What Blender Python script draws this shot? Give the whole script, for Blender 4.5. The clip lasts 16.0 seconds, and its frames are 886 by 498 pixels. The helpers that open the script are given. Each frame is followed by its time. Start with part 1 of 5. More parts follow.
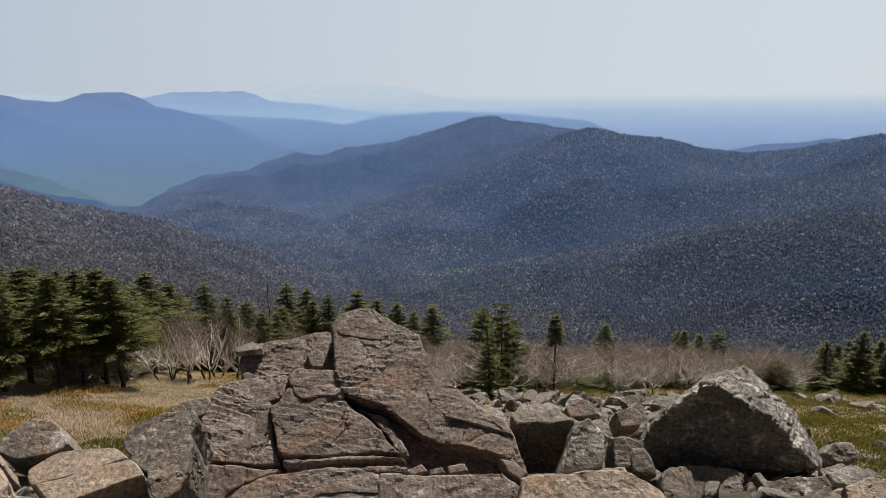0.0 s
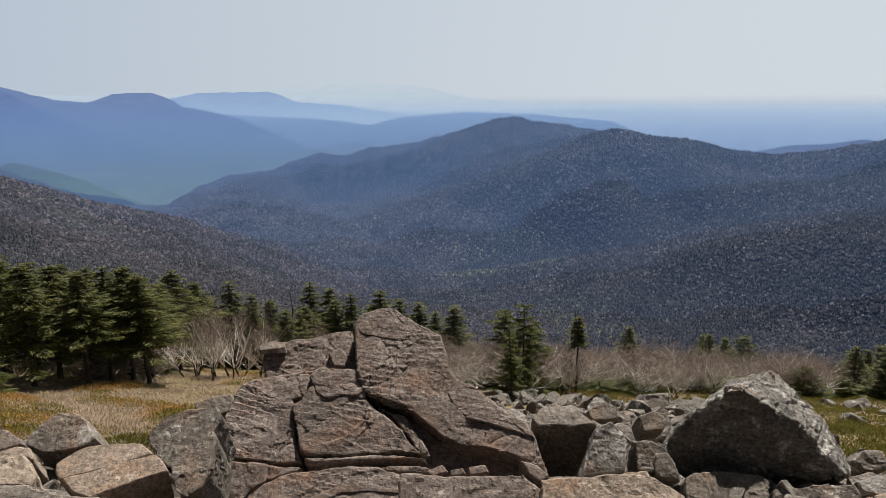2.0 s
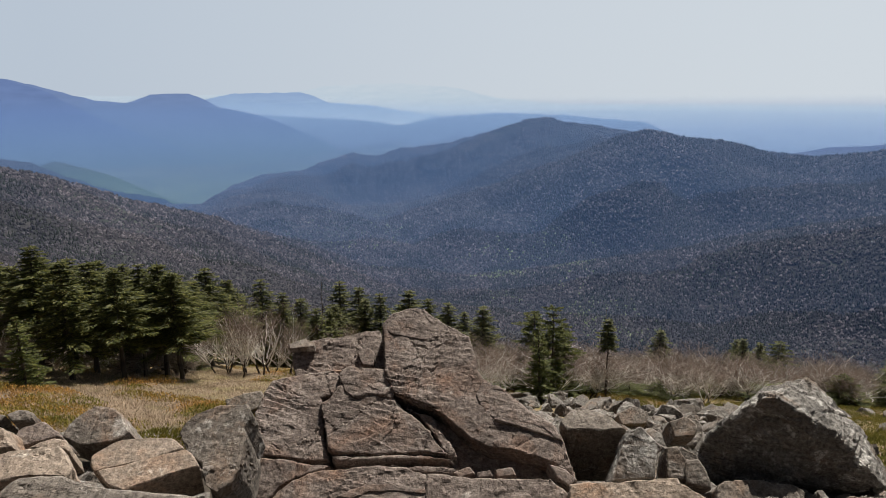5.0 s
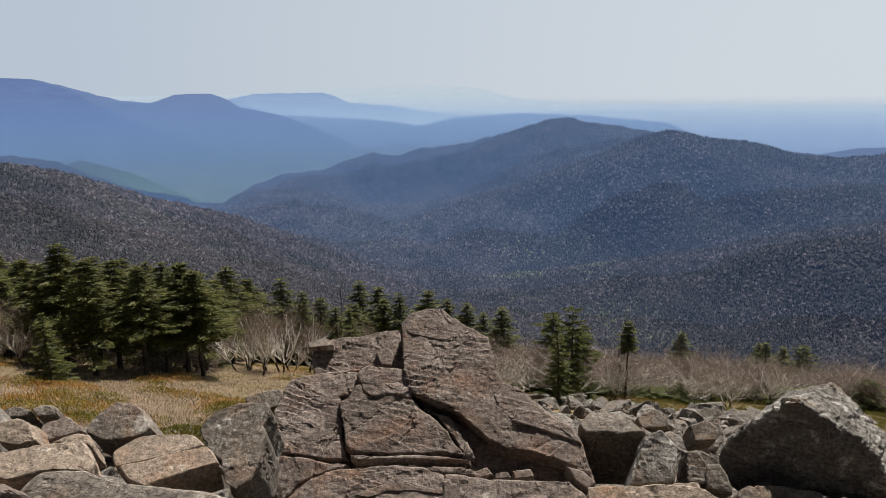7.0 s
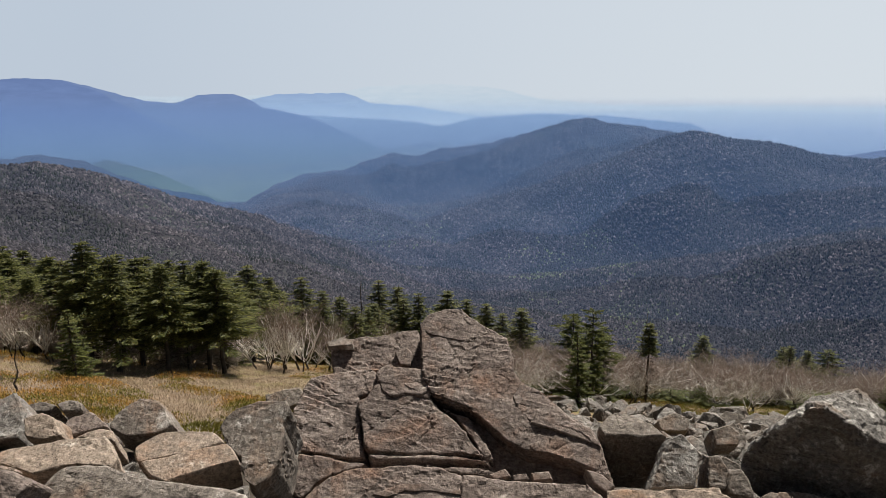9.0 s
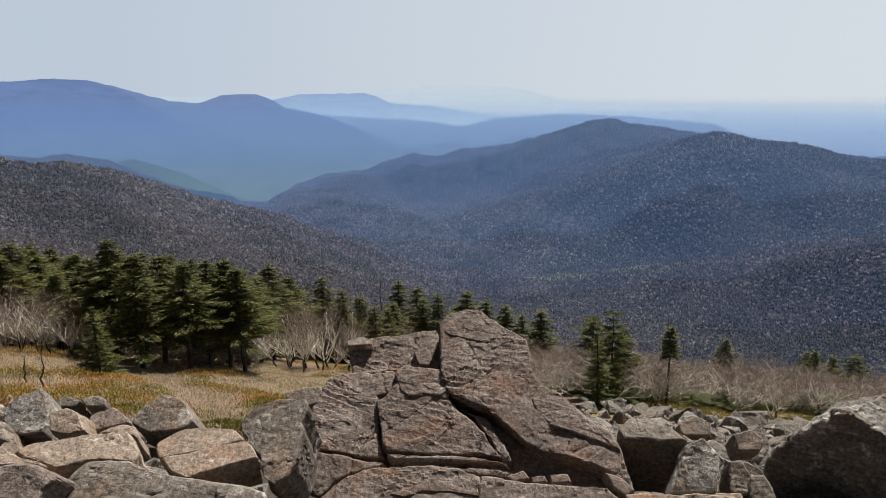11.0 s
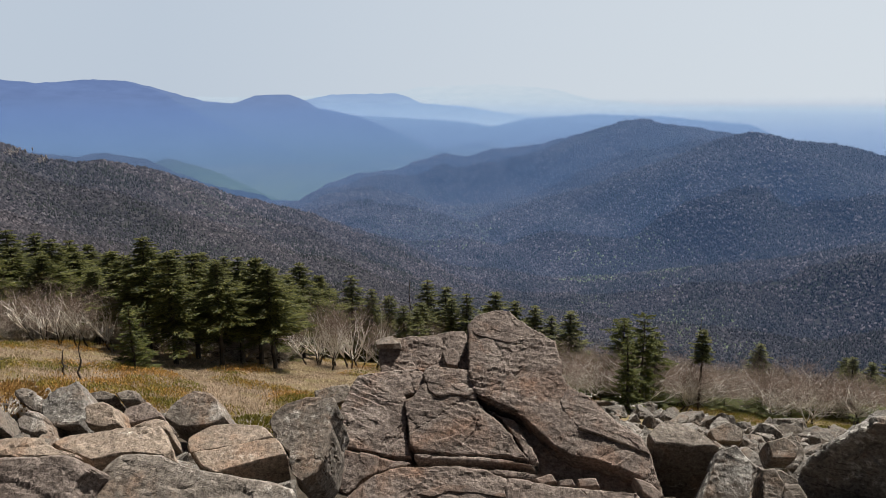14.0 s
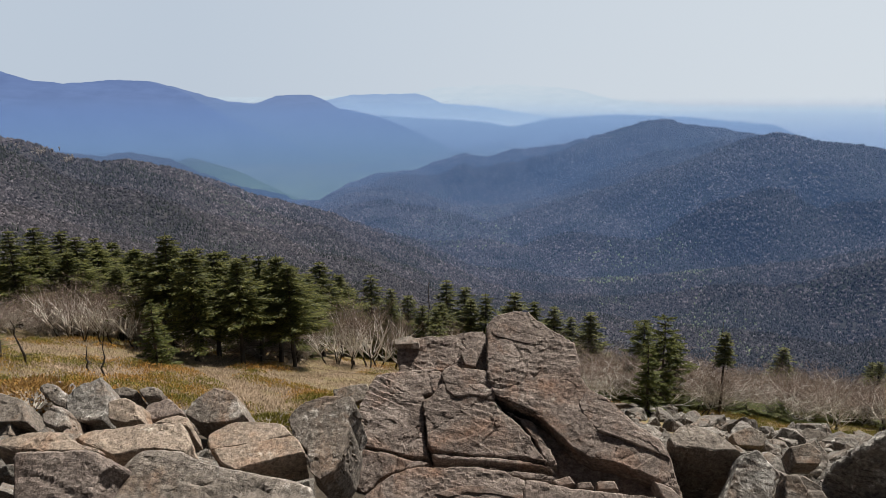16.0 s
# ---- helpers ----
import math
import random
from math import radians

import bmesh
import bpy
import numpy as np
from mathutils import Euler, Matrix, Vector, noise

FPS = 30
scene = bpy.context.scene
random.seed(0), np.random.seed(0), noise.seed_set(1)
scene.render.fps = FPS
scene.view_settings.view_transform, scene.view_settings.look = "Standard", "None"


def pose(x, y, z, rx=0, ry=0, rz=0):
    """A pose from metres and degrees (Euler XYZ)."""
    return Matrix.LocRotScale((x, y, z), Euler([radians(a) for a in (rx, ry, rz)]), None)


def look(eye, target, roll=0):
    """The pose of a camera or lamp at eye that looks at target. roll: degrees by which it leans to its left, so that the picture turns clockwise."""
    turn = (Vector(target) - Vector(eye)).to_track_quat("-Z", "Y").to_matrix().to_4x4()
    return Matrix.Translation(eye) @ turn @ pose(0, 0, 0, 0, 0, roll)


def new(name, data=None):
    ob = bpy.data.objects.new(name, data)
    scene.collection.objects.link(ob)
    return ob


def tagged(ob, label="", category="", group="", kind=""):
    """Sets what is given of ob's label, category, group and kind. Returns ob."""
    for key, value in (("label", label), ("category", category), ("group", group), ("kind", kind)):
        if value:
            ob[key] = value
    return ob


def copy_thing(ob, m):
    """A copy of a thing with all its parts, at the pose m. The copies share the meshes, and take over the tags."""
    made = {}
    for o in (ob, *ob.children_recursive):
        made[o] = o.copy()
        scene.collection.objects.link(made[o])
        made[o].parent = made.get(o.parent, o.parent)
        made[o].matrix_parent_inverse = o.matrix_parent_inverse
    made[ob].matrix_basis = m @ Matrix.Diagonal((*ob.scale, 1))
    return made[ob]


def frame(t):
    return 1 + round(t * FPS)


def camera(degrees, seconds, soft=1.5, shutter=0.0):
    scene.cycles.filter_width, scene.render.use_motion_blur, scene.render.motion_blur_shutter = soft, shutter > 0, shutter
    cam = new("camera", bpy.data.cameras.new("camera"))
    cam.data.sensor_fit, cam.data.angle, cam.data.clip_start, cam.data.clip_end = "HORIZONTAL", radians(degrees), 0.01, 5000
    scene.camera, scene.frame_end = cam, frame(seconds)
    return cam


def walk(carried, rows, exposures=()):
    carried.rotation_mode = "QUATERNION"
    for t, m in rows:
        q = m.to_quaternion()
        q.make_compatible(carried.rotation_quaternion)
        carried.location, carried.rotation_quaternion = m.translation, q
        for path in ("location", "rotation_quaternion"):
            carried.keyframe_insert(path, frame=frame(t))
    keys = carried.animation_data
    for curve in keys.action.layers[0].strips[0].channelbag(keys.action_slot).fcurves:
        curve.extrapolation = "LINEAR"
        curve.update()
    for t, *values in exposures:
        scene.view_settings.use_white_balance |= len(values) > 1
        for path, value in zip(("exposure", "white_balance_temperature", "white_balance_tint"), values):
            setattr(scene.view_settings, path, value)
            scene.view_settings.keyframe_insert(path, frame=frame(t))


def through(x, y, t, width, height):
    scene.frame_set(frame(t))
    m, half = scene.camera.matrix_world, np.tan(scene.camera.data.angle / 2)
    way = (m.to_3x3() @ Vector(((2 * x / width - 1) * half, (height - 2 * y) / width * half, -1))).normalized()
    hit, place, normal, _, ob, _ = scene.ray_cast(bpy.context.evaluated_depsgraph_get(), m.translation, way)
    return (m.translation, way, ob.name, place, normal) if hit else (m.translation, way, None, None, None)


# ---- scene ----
# ---- camera: a slow pan from one standpoint, the eye drifting forward by a hand's width ----
cam = camera(66.8, 16.0, soft=0.6)
EYE = 1.5
DRIFT = Vector((0.0066, 0.0260, -0.0009))
ROWS = [  # seconds, yaw, pitch, roll
    (0.0, -0.01, -11.99, -0.26),
    (0.5, 0.52, -11.98, -0.26),
    (1.0, 1.01, -11.97, -0.25),
    (1.5, 1.49, -11.95, -0.24),
    (2.0, 1.95, -11.94, -0.23),
    (2.5, 2.39, -11.93, -0.22),
    (3.0, 2.83, -11.92, -0.21),
    (3.5, 3.26, -11.91, -0.20),
    (4.0, 3.68, -11.90, -0.19),
    (6.5, 5.79, -11.86, -0.15),
    (7.0, 6.21, -11.86, -0.14),
    (7.5, 6.64, -11.85, -0.13),
    (8.0, 7.07, -11.84, -0.12),
    (8.5, 7.50, -11.84, -0.11),
    (9.0, 7.93, -11.83, -0.10),
    (11.5, 10.09, -11.81, -0.06),
    (12.0, 10.52, -11.81, -0.06),
    (12.5, 10.94, -11.80, -0.05),
    (13.0, 11.37, -11.80, -0.04),
    (13.5, 11.79, -11.80, -0.04),
    (14.0, 12.22, -11.79, -0.03),
    (14.5, 12.64, -11.79, -0.02),
    (15.0, 13.06, -11.78, -0.02),
    (15.5, 13.48, -11.78, -0.01),
    (16.0, 13.91, -11.78, -0.01),
]
walk(cam, [(t, Matrix.Translation(Vector((0, 0, EYE)) + DRIFT * (t - 8) / 8) @ pose(0, 0, 0, 90 + pitch, 0, yaw) @ pose(0, 0, 0, 0, 0, roll))
           for t, yaw, pitch, roll in ROWS], [(0.0, 0.64), (8.0, 0.64), (9.0, 0.72), (16.0, 0.72)])

# ---- light: a high hazy spring sun, ahead and to the right ----
SUN_AZ, SUN_EL = -24.0, 60.0
scene.cycles.transparent_max_bounces = 32
world = bpy.data.worlds.new("hazy_sky")
scene.world = world
world.use_nodes = True
wt = world.node_tree
wt.nodes.clear()
sky = wt.nodes.new("ShaderNodeTexSky")
sky.sky_type, sky.sun_disc = "NISHITA", False
sky.sun_elevation, sky.sun_rotation = radians(SUN_EL), radians(-SUN_AZ)
sky.altitude, sky.air_density, sky.dust_density = 1200, 1.0, 4.0
sky_scale = wt.nodes.new("ShaderNodeMix")
sky_scale.data_type, sky_scale.blend_type = "RGBA", "MULTIPLY"
sky_scale.inputs[0].default_value = 1.0
sky_scale.inputs[7].default_value = (0.008, 0.008, 0.008, 1)
veil = wt.nodes.new("ShaderNodeMix")          # thin high haze whitens the whole sky
veil.data_type = "RGBA"
back = wt.nodes.new("ShaderNodeBackground")
back.inputs[1].default_value = 1.0
wout = wt.nodes.new("ShaderNodeOutputWorld")
where = wt.nodes.new("ShaderNodeTexCoord")
height = wt.nodes.new("ShaderNodeSeparateXYZ")
thin = wt.nodes.new("ShaderNodeMapRange")     # the haze is thickest along the horizon
thin.interpolation_type = "SMOOTHSTEP"
thin.inputs[1].default_value, thin.inputs[2].default_value = 0.15, 0.42
thin.inputs[3].default_value, thin.inputs[4].default_value = 0.92, 0.12
wt.links.new(where.outputs["Generated"], height.inputs[0])
wt.links.new(height.outputs[2], thin.inputs[0])
wt.links.new(thin.outputs[0], veil.inputs[0])
toward = wt.nodes.new("ShaderNodeVectorMath")     # and brighter on the sun's side
toward.operation = "DOT_PRODUCT"
toward.inputs[1].default_value = (math.sin(radians(50)), math.cos(radians(50)), 0)
glare = wt.nodes.new("ShaderNodeMapRange")
glare.inputs[1].default_value, glare.inputs[2].default_value = 0.1, 0.95
tone = wt.nodes.new("ShaderNodeMix")
tone.data_type = "RGBA"
tone.inputs[6].default_value = (0.333, 0.382, 0.445, 1)
tone.inputs[7].default_value = (0.435, 0.472, 0.508, 1)
wt.links.new(where.outputs["Generated"], toward.inputs[0])
wt.links.new(toward.outputs["Value"], glare.inputs[0])
wt.links.new(glare.outputs[0], tone.inputs[0])
rear = wt.nodes.new("ShaderNodeMapRange")         # added dimming of the unseen sky behind, to deepen the shadows
rear.inputs[1].default_value, rear.inputs[2].default_value = -0.55, -0.14
dim = wt.nodes.new("ShaderNodeMix")
dim.data_type = "RGBA"
dim.inputs[6].default_value = (0.065, 0.08, 0.105, 1)
wt.links.new(toward.outputs["Value"], rear.inputs[0])
wt.links.new(rear.outputs[0], dim.inputs[0])
wt.links.new(tone.outputs[2], dim.inputs[7])
wt.links.new(dim.outputs[2], veil.inputs[7])
wt.links.new(sky.outputs[0], sky_scale.inputs[6])
wt.links.new(sky_scale.outputs[2], veil.inputs[6])
wt.links.new(veil.outputs[2], back.inputs[0])
wt.links.new(back.outputs[0], wout.inputs[0])

sun = new("sun", bpy.data.lights.new("sun", "SUN"))
sun.data.energy, sun.data.angle, sun.data.color = 5.0, radians(0.6), (1.0, 0.95, 0.87)
sa, se = radians(SUN_AZ), radians(SUN_EL)
sun.matrix_world = look(Vector((-math.sin(sa) * math.cos(se), math.cos(sa) * math.cos(se), math.sin(se))) * 100, (0, 0, 0))

# ---- materials ----
def material(name, rough=0.9):
    m = bpy.data.materials.new(name)
    m.use_nodes = True
    b = m.node_tree.nodes["Principled BSDF"]
    b.inputs["Roughness"].default_value = rough
    b.inputs["Specular IOR Level"].default_value = 0.25
    return m, m.node_tree, b


def node(tree, kind, **values):
    n = tree.nodes.new("ShaderNode" + kind)
    for key, value in values.items():
        n.inputs[key].default_value = value
    return n


def coords(tree, space="Object"):
    return tree.nodes.new("ShaderNodeTexCoord").outputs[space]


def noise_tex(tree, vec, scale, detail=4.0, rough=0.6, distortion=0.0):
    n = node(tree, "TexNoise", Scale=scale, Detail=detail, Roughness=rough, Distortion=distortion)
    tree.links.new(vec, n.inputs["Vector"])
    return n.outputs[0]


def ramp(tree, fac, stops):
    r = tree.nodes.new("ShaderNodeValToRGB")
    els = r.color_ramp.elements
    while len(els) < len(stops):
        els.new(0.5)
    for e, (p, c) in zip(els, stops):
        e.position = p
        e.color = (*c, 1) if len(c) == 3 else c
    tree.links.new(fac, r.inputs[0])
    return r.outputs[0]


def mix(tree, fac, a, b, blend="MIX"):
    n = tree.nodes.new("ShaderNodeMix")
    n.data_type, n.blend_type = "RGBA", blend
    for value, slot in ((fac, 0), (a, 6), (b, 7)):
        if isinstance(value, (int, float)):
            n.inputs[slot].default_value = value
        elif isinstance(value, tuple):
            n.inputs[slot].default_value = (*value, 1)
        else:
            tree.links.new(value, n.inputs[slot])
    return n.outputs[2]


def bump(tree, bsdf, height, strength, distance, under=None):
    n = node(tree, "Bump", Strength=strength, Distance=distance)
    tree.links.new(height, n.inputs["Height"])
    if under is not None:
        tree.links.new(under, n.inputs["Normal"])
    tree.links.new(n.outputs[0], bsdf.inputs["Normal"])
    return n.outputs[0]


def grey(tree, fac, lo, hi):
    return ramp(tree, fac, [(lo, (0, 0, 0)), (hi, (1, 1, 1))])


def rock_material(name, dark, mid, light, lichen, crust=0.60, strata=0.6):
    """Weathered stone: calm broad tones, fine bedding, gritty grain, crusts of lichen and small dark pits."""
    m, t, b = material(name, 0.9)
    shift = node(t, "VectorMath")
    shift.operation = "ADD"
    info = t.nodes.new("ShaderNodeObjectInfo")
    wide = t.nodes.new("ShaderNodeMath")
    wide.operation = "MULTIPLY"
    wide.inputs[1].default_value = 40
    t.links.new(info.outputs["Random"], wide.inputs[0])
    t.links.new(coords(t), shift.inputs[0])
    t.links.new(wide.outputs[0], shift.inputs[1])
    v = shift.outputs[0]
    squash = node(t, "Mapping")
    squash.inputs["Rotation"].default_value = (0.20, -0.06, 0.0)
    squash.inputs["Scale"].default_value = (1.0, 1.6, 5.0)
    t.links.new(v, squash.inputs["Vector"])
    big = noise_tex(t, v, 1.1, 5, 0.6, 0.4)
    layers = noise_tex(t, squash.outputs[0], 4.5, 8, 0.68, 0.4)
    grain = noise_tex(t, v, 26, 7, 0.72)
    grit = noise_tex(t, v, 75, 4, 0.7)
    lo, hi = tuple(0.35 * d + 0.65 * c for d, c in zip(dark, mid)), tuple(0.45 * l + 0.55 * c for l, c in zip(light, mid))
    col = ramp(t, big, [(0.36, lo), (0.5, mid), (0.64, hi)])
    col = mix(t, 0.30 * strata, col, ramp(t, layers, [(0.40, dark), (0.50, mid), (0.60, light)]))
    rusty = tuple(c * k for c, k in zip(mid, (1.08, 0.86, 0.72)))
    col = mix(t, grey(t, noise_tex(t, v, 1.9, 6, 0.65, 0.6), 0.52, 0.70), col, rusty)
    patches = grey(t, noise_tex(t, v, 3.4, 9, 0.76, 0.5), crust, crust + 0.07)
    col = mix(t, patches, col, mix(t, 0.75, col, lichen))
    black = grey(t, noise_tex(t, v, 5.2, 9, 0.78, 0.3), 0.61, 0.68)
    col = mix(t, black, col, mix(t, 0.55, col, dark))
    col = mix(t, 0.60, col, ramp(t, grain, [(0.38, (0.15, 0.15, 0.15)), (0.5, (0.52, 0.52, 0.52)), (0.62, (0.86, 0.86, 0.86))]), "OVERLAY")
    col = mix(t, 0.22, col, ramp(t, grit, [(0.38, (0.15, 0.15, 0.15)), (0.5, (0.5, 0.5, 0.5)), (0.62, (0.88, 0.88, 0.88))]), "OVERLAY")
    pits = node(t, "TexVoronoi", Scale=27.0, Randomness=1.0)
    t.links.new(v, pits.inputs["Vector"])
    where_pits = grey(t, noise_tex(t, v, 2.6, 4, 0.6), 0.54, 0.66)
    holes = ramp(t, pits.outputs["Distance"], [(0.05, (0.3, 0.28, 0.26)), (0.22, (1, 1, 1))])
    col = mix(t, where_pits, col, mix(t, 1.0, col, holes, "MULTIPLY"))
    seams = noise_tex(t, squash.outputs[0], 1.1, 7, 0.6, 0.5)
    lines = ramp(t, seams, [(0.488, (1, 1, 1)), (0.499, (0.22, 0.2, 0.19)), (0.510, (1, 1, 1))])
    where_lines = grey(t, noise_tex(t, v, 1.6, 3, 0.6), 0.48, 0.58)
    col = mix(t, where_lines, col, mix(t, 1.0, col, lines, "MULTIPLY"))
    t.links.new(col, b.inputs["Base Color"])
    n1 = bump(t, b, layers, 0.4 * strata + 0.1, 0.03)
    n2 = bump(t, b, patches, 0.3, 0.008, n1)
    n3 = bump(t, b, holes, 0.5, 0.015, n2)
    n4 = bump(t, b, grain, 0.55, 0.02, n3)
    bump(t, b, grit, 0.4, 0.006, n4)
    return m


ROCK = rock_material("brown_rock", (0.045, 0.035, 0.030), (0.152, 0.120, 0.103), (0.300, 0.250, 0.218), (0.350, 0.310, 0.275), 0.60, 0.9)
ROCK_GREY = rock_material("grey_rock", (0.034, 0.030, 0.026), (0.150, 0.127, 0.107), (0.285, 0.250, 0.218), (0.40, 0.37, 0.335), 0.57, 0.4)
ROCK_PALE = rock_material("pale_grey_rock", (0.036, 0.033, 0.030), (0.160, 0.146, 0.131), (0.325, 0.304, 0.277), (0.470, 0.450, 0.415), 0.54, 0.4)
ROCK_TAN = rock_material("tan_rock", (0.085, 0.066, 0.053), (0.235, 0.186, 0.146), (0.35, 0.288, 0.232), (0.470, 0.415, 0.350), 0.60, 0.35)

ROCK_SCREE = rock_material("scree_rock", (0.028, 0.026, 0.024), (0.126, 0.112, 0.098), (0.26, 0.238, 0.212), (0.38, 0.36, 0.33), 0.56, 0.4)


def leaf_material(name, stops, rough=0.75, through=0.0):
    m, t, b = material(name, rough)
    geo = t.nodes.new("ShaderNodeNewGeometry")
    col = ramp(t, geo.outputs["Random Per Island"], stops)
    patch = noise_tex(t, coords(t), 1.4, 3)
    col = mix(t, 0.5, col, ramp(t, patch, [(0.3, (0.25, 0.25, 0.25)), (0.7, (0.85, 0.85, 0.8))]), "OVERLAY")
    t.links.new(col, b.inputs["Base Color"])
    if through:
        tr = t.nodes.new("ShaderNodeBsdfTranslucent")
        t.links.new(col, tr.inputs[0])
        mx = t.nodes.new("ShaderNodeMixShader")
        mx.inputs[0].default_value = through
        t.links.new(b.outputs[0], mx.inputs[1])
        t.links.new(tr.outputs[0], mx.inputs[2])
        t.links.new(mx.outputs[0], t.nodes["Material Output"].inputs[0])
    return m


NEEDLE = leaf_material("spruce_needles", [(0.0, (0.036, 0.046, 0.016)), (0.5, (0.092, 0.100, 0.028)), (1.0, (0.185, 0.176, 0.050))], 0.6, 0.5)
NEEDLE_YOUNG = leaf_material("pine_needles", [(0.0, (0.036, 0.050, 0.013)), (0.5, (0.086, 0.098, 0.022)), (1.0, (0.155, 0.155, 0.036))], 0.6, 0.5)
TWIG = leaf_material("bare_twigs", [(0.0, (0.10, 0.072, 0.058)), (0.5, (0.205, 0.155, 0.130)), (1.0, (0.34, 0.275, 0.24))], 0.85)
GRASS = leaf_material("dry_grass", [(0.0, (0.17, 0.12, 0.082)), (0.5, (0.31, 0.235, 0.165)), (1.0, (0.45, 0.36, 0.27))], 0.85, 0.2)


def forest_material(name, stops, scale, dark):
    """Crowns differ one by one, and turn darker and greyer towards +x: painted shade besides darker trees."""
    m, t, b = material(name, 0.95)
    geo = t.nodes.new("ShaderNodeNewGeometry")
    v = coords(t)
    stand = noise_tex(t, v, scale, 5, 0.65)
    col = ramp(t, geo.outputs["Random Per Island"], stops)
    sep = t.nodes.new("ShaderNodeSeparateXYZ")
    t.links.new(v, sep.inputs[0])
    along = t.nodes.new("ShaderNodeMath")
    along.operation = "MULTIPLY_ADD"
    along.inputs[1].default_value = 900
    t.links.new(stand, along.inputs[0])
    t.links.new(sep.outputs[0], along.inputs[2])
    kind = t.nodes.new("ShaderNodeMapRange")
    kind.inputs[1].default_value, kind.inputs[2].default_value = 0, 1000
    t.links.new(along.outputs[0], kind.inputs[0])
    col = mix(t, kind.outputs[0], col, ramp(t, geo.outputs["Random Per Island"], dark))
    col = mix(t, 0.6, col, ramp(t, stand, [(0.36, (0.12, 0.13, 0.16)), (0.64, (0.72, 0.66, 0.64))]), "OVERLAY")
    t.links.new(col, b.inputs["Base Color"])
    return m


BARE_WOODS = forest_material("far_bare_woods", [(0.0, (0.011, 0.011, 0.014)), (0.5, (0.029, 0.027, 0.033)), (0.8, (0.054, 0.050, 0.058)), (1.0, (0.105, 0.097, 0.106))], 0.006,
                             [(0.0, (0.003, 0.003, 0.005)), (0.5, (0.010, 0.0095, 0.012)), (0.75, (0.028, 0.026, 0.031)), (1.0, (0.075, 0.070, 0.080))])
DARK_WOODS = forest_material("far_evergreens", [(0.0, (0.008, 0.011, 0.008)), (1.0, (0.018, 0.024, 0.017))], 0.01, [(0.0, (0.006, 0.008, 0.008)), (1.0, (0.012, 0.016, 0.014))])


def mat_material():
    """Dwarf shrubs: olive cushions and rusty ones, in drifts."""
    m, t, b = material("dwarf_shrub_drifts", 0.75)
    geo = t.nodes.new("ShaderNodeNewGeometry")
    drift = noise_tex(t, coords(t), 0.7, 3, 0.6)
    sep = t.nodes.new("ShaderNodeSeparateXYZ")
    t.links.new(coords(t), sep.inputs[0])
    moist = t.nodes.new("ShaderNodeMapRange")      # greener on the moist side of the slope
    moist.inputs[1].default_value, moist.inputs[2].default_value = -1, 7
    moist.inputs[3].default_value, moist.inputs[4].default_value = 0, 0.13
    t.links.new(sep.outputs[0], moist.inputs[0])
    less = t.nodes.new("ShaderNodeMath")
    less.operation = "SUBTRACT"
    t.links.new(drift, less.inputs[0])
    t.links.new(moist.outputs[0], less.inputs[1])
    drift = less.outputs[0]
    a = ramp(t, drift, [(0.36, (0.135, 0.13, 0.026)), (0.48, (0.21, 0.17, 0.036)), (0.56, (0.34, 0.19, 0.046)), (0.68, (0.41, 0.235, 0.075))])
    col = mix(t, 0.55, a, ramp(t, geo.outputs["Random Per Island"], [(0.0, (0.2, 0.2, 0.2)), (1.0, (0.85, 0.85, 0.85))]), "OVERLAY")
    t.links.new(col, b.inputs["Base Color"])
    tr = t.nodes.new("ShaderNodeBsdfTranslucent")
    t.links.new(col, tr.inputs[0])
    mx = t.nodes.new("ShaderNodeMixShader")
    mx.inputs[0].default_value = 0.3
    t.links.new(b.outputs[0], mx.inputs[1])
    t.links.new(tr.outputs[0], mx.inputs[2])
    t.links.new(mx.outputs[0], t.nodes["Material Output"].inputs[0])
    return m


MAT_PLANT = mat_material()


def bark_material(name, a, b_, c):
    m, t, b = material(name, 0.9)
    v = coords(t)
    n = noise_tex(t, v, 9, 5, 0.65, 0.5)
    t.links.new(ramp(t, n, [(0.3, a), (0.5, b_), (0.68, c)]), b.inputs["Base Color"])
    bump(t, b, n, 0.6, 0.02)
    return m


BARK = bark_material("spruce_bark", (0.02, 0.016, 0.013), (0.05, 0.04, 0.032), (0.10, 0.085, 0.07))
BIRCH = bark_material("birch_bark", (0.30, 0.265, 0.23), (0.66, 0.62, 0.56), (0.82, 0.79, 0.73))
DEAD = bark_material("dead_wood", (0.13, 0.11, 0.09), (0.32, 0.28, 0.235), (0.52, 0.48, 0.42))


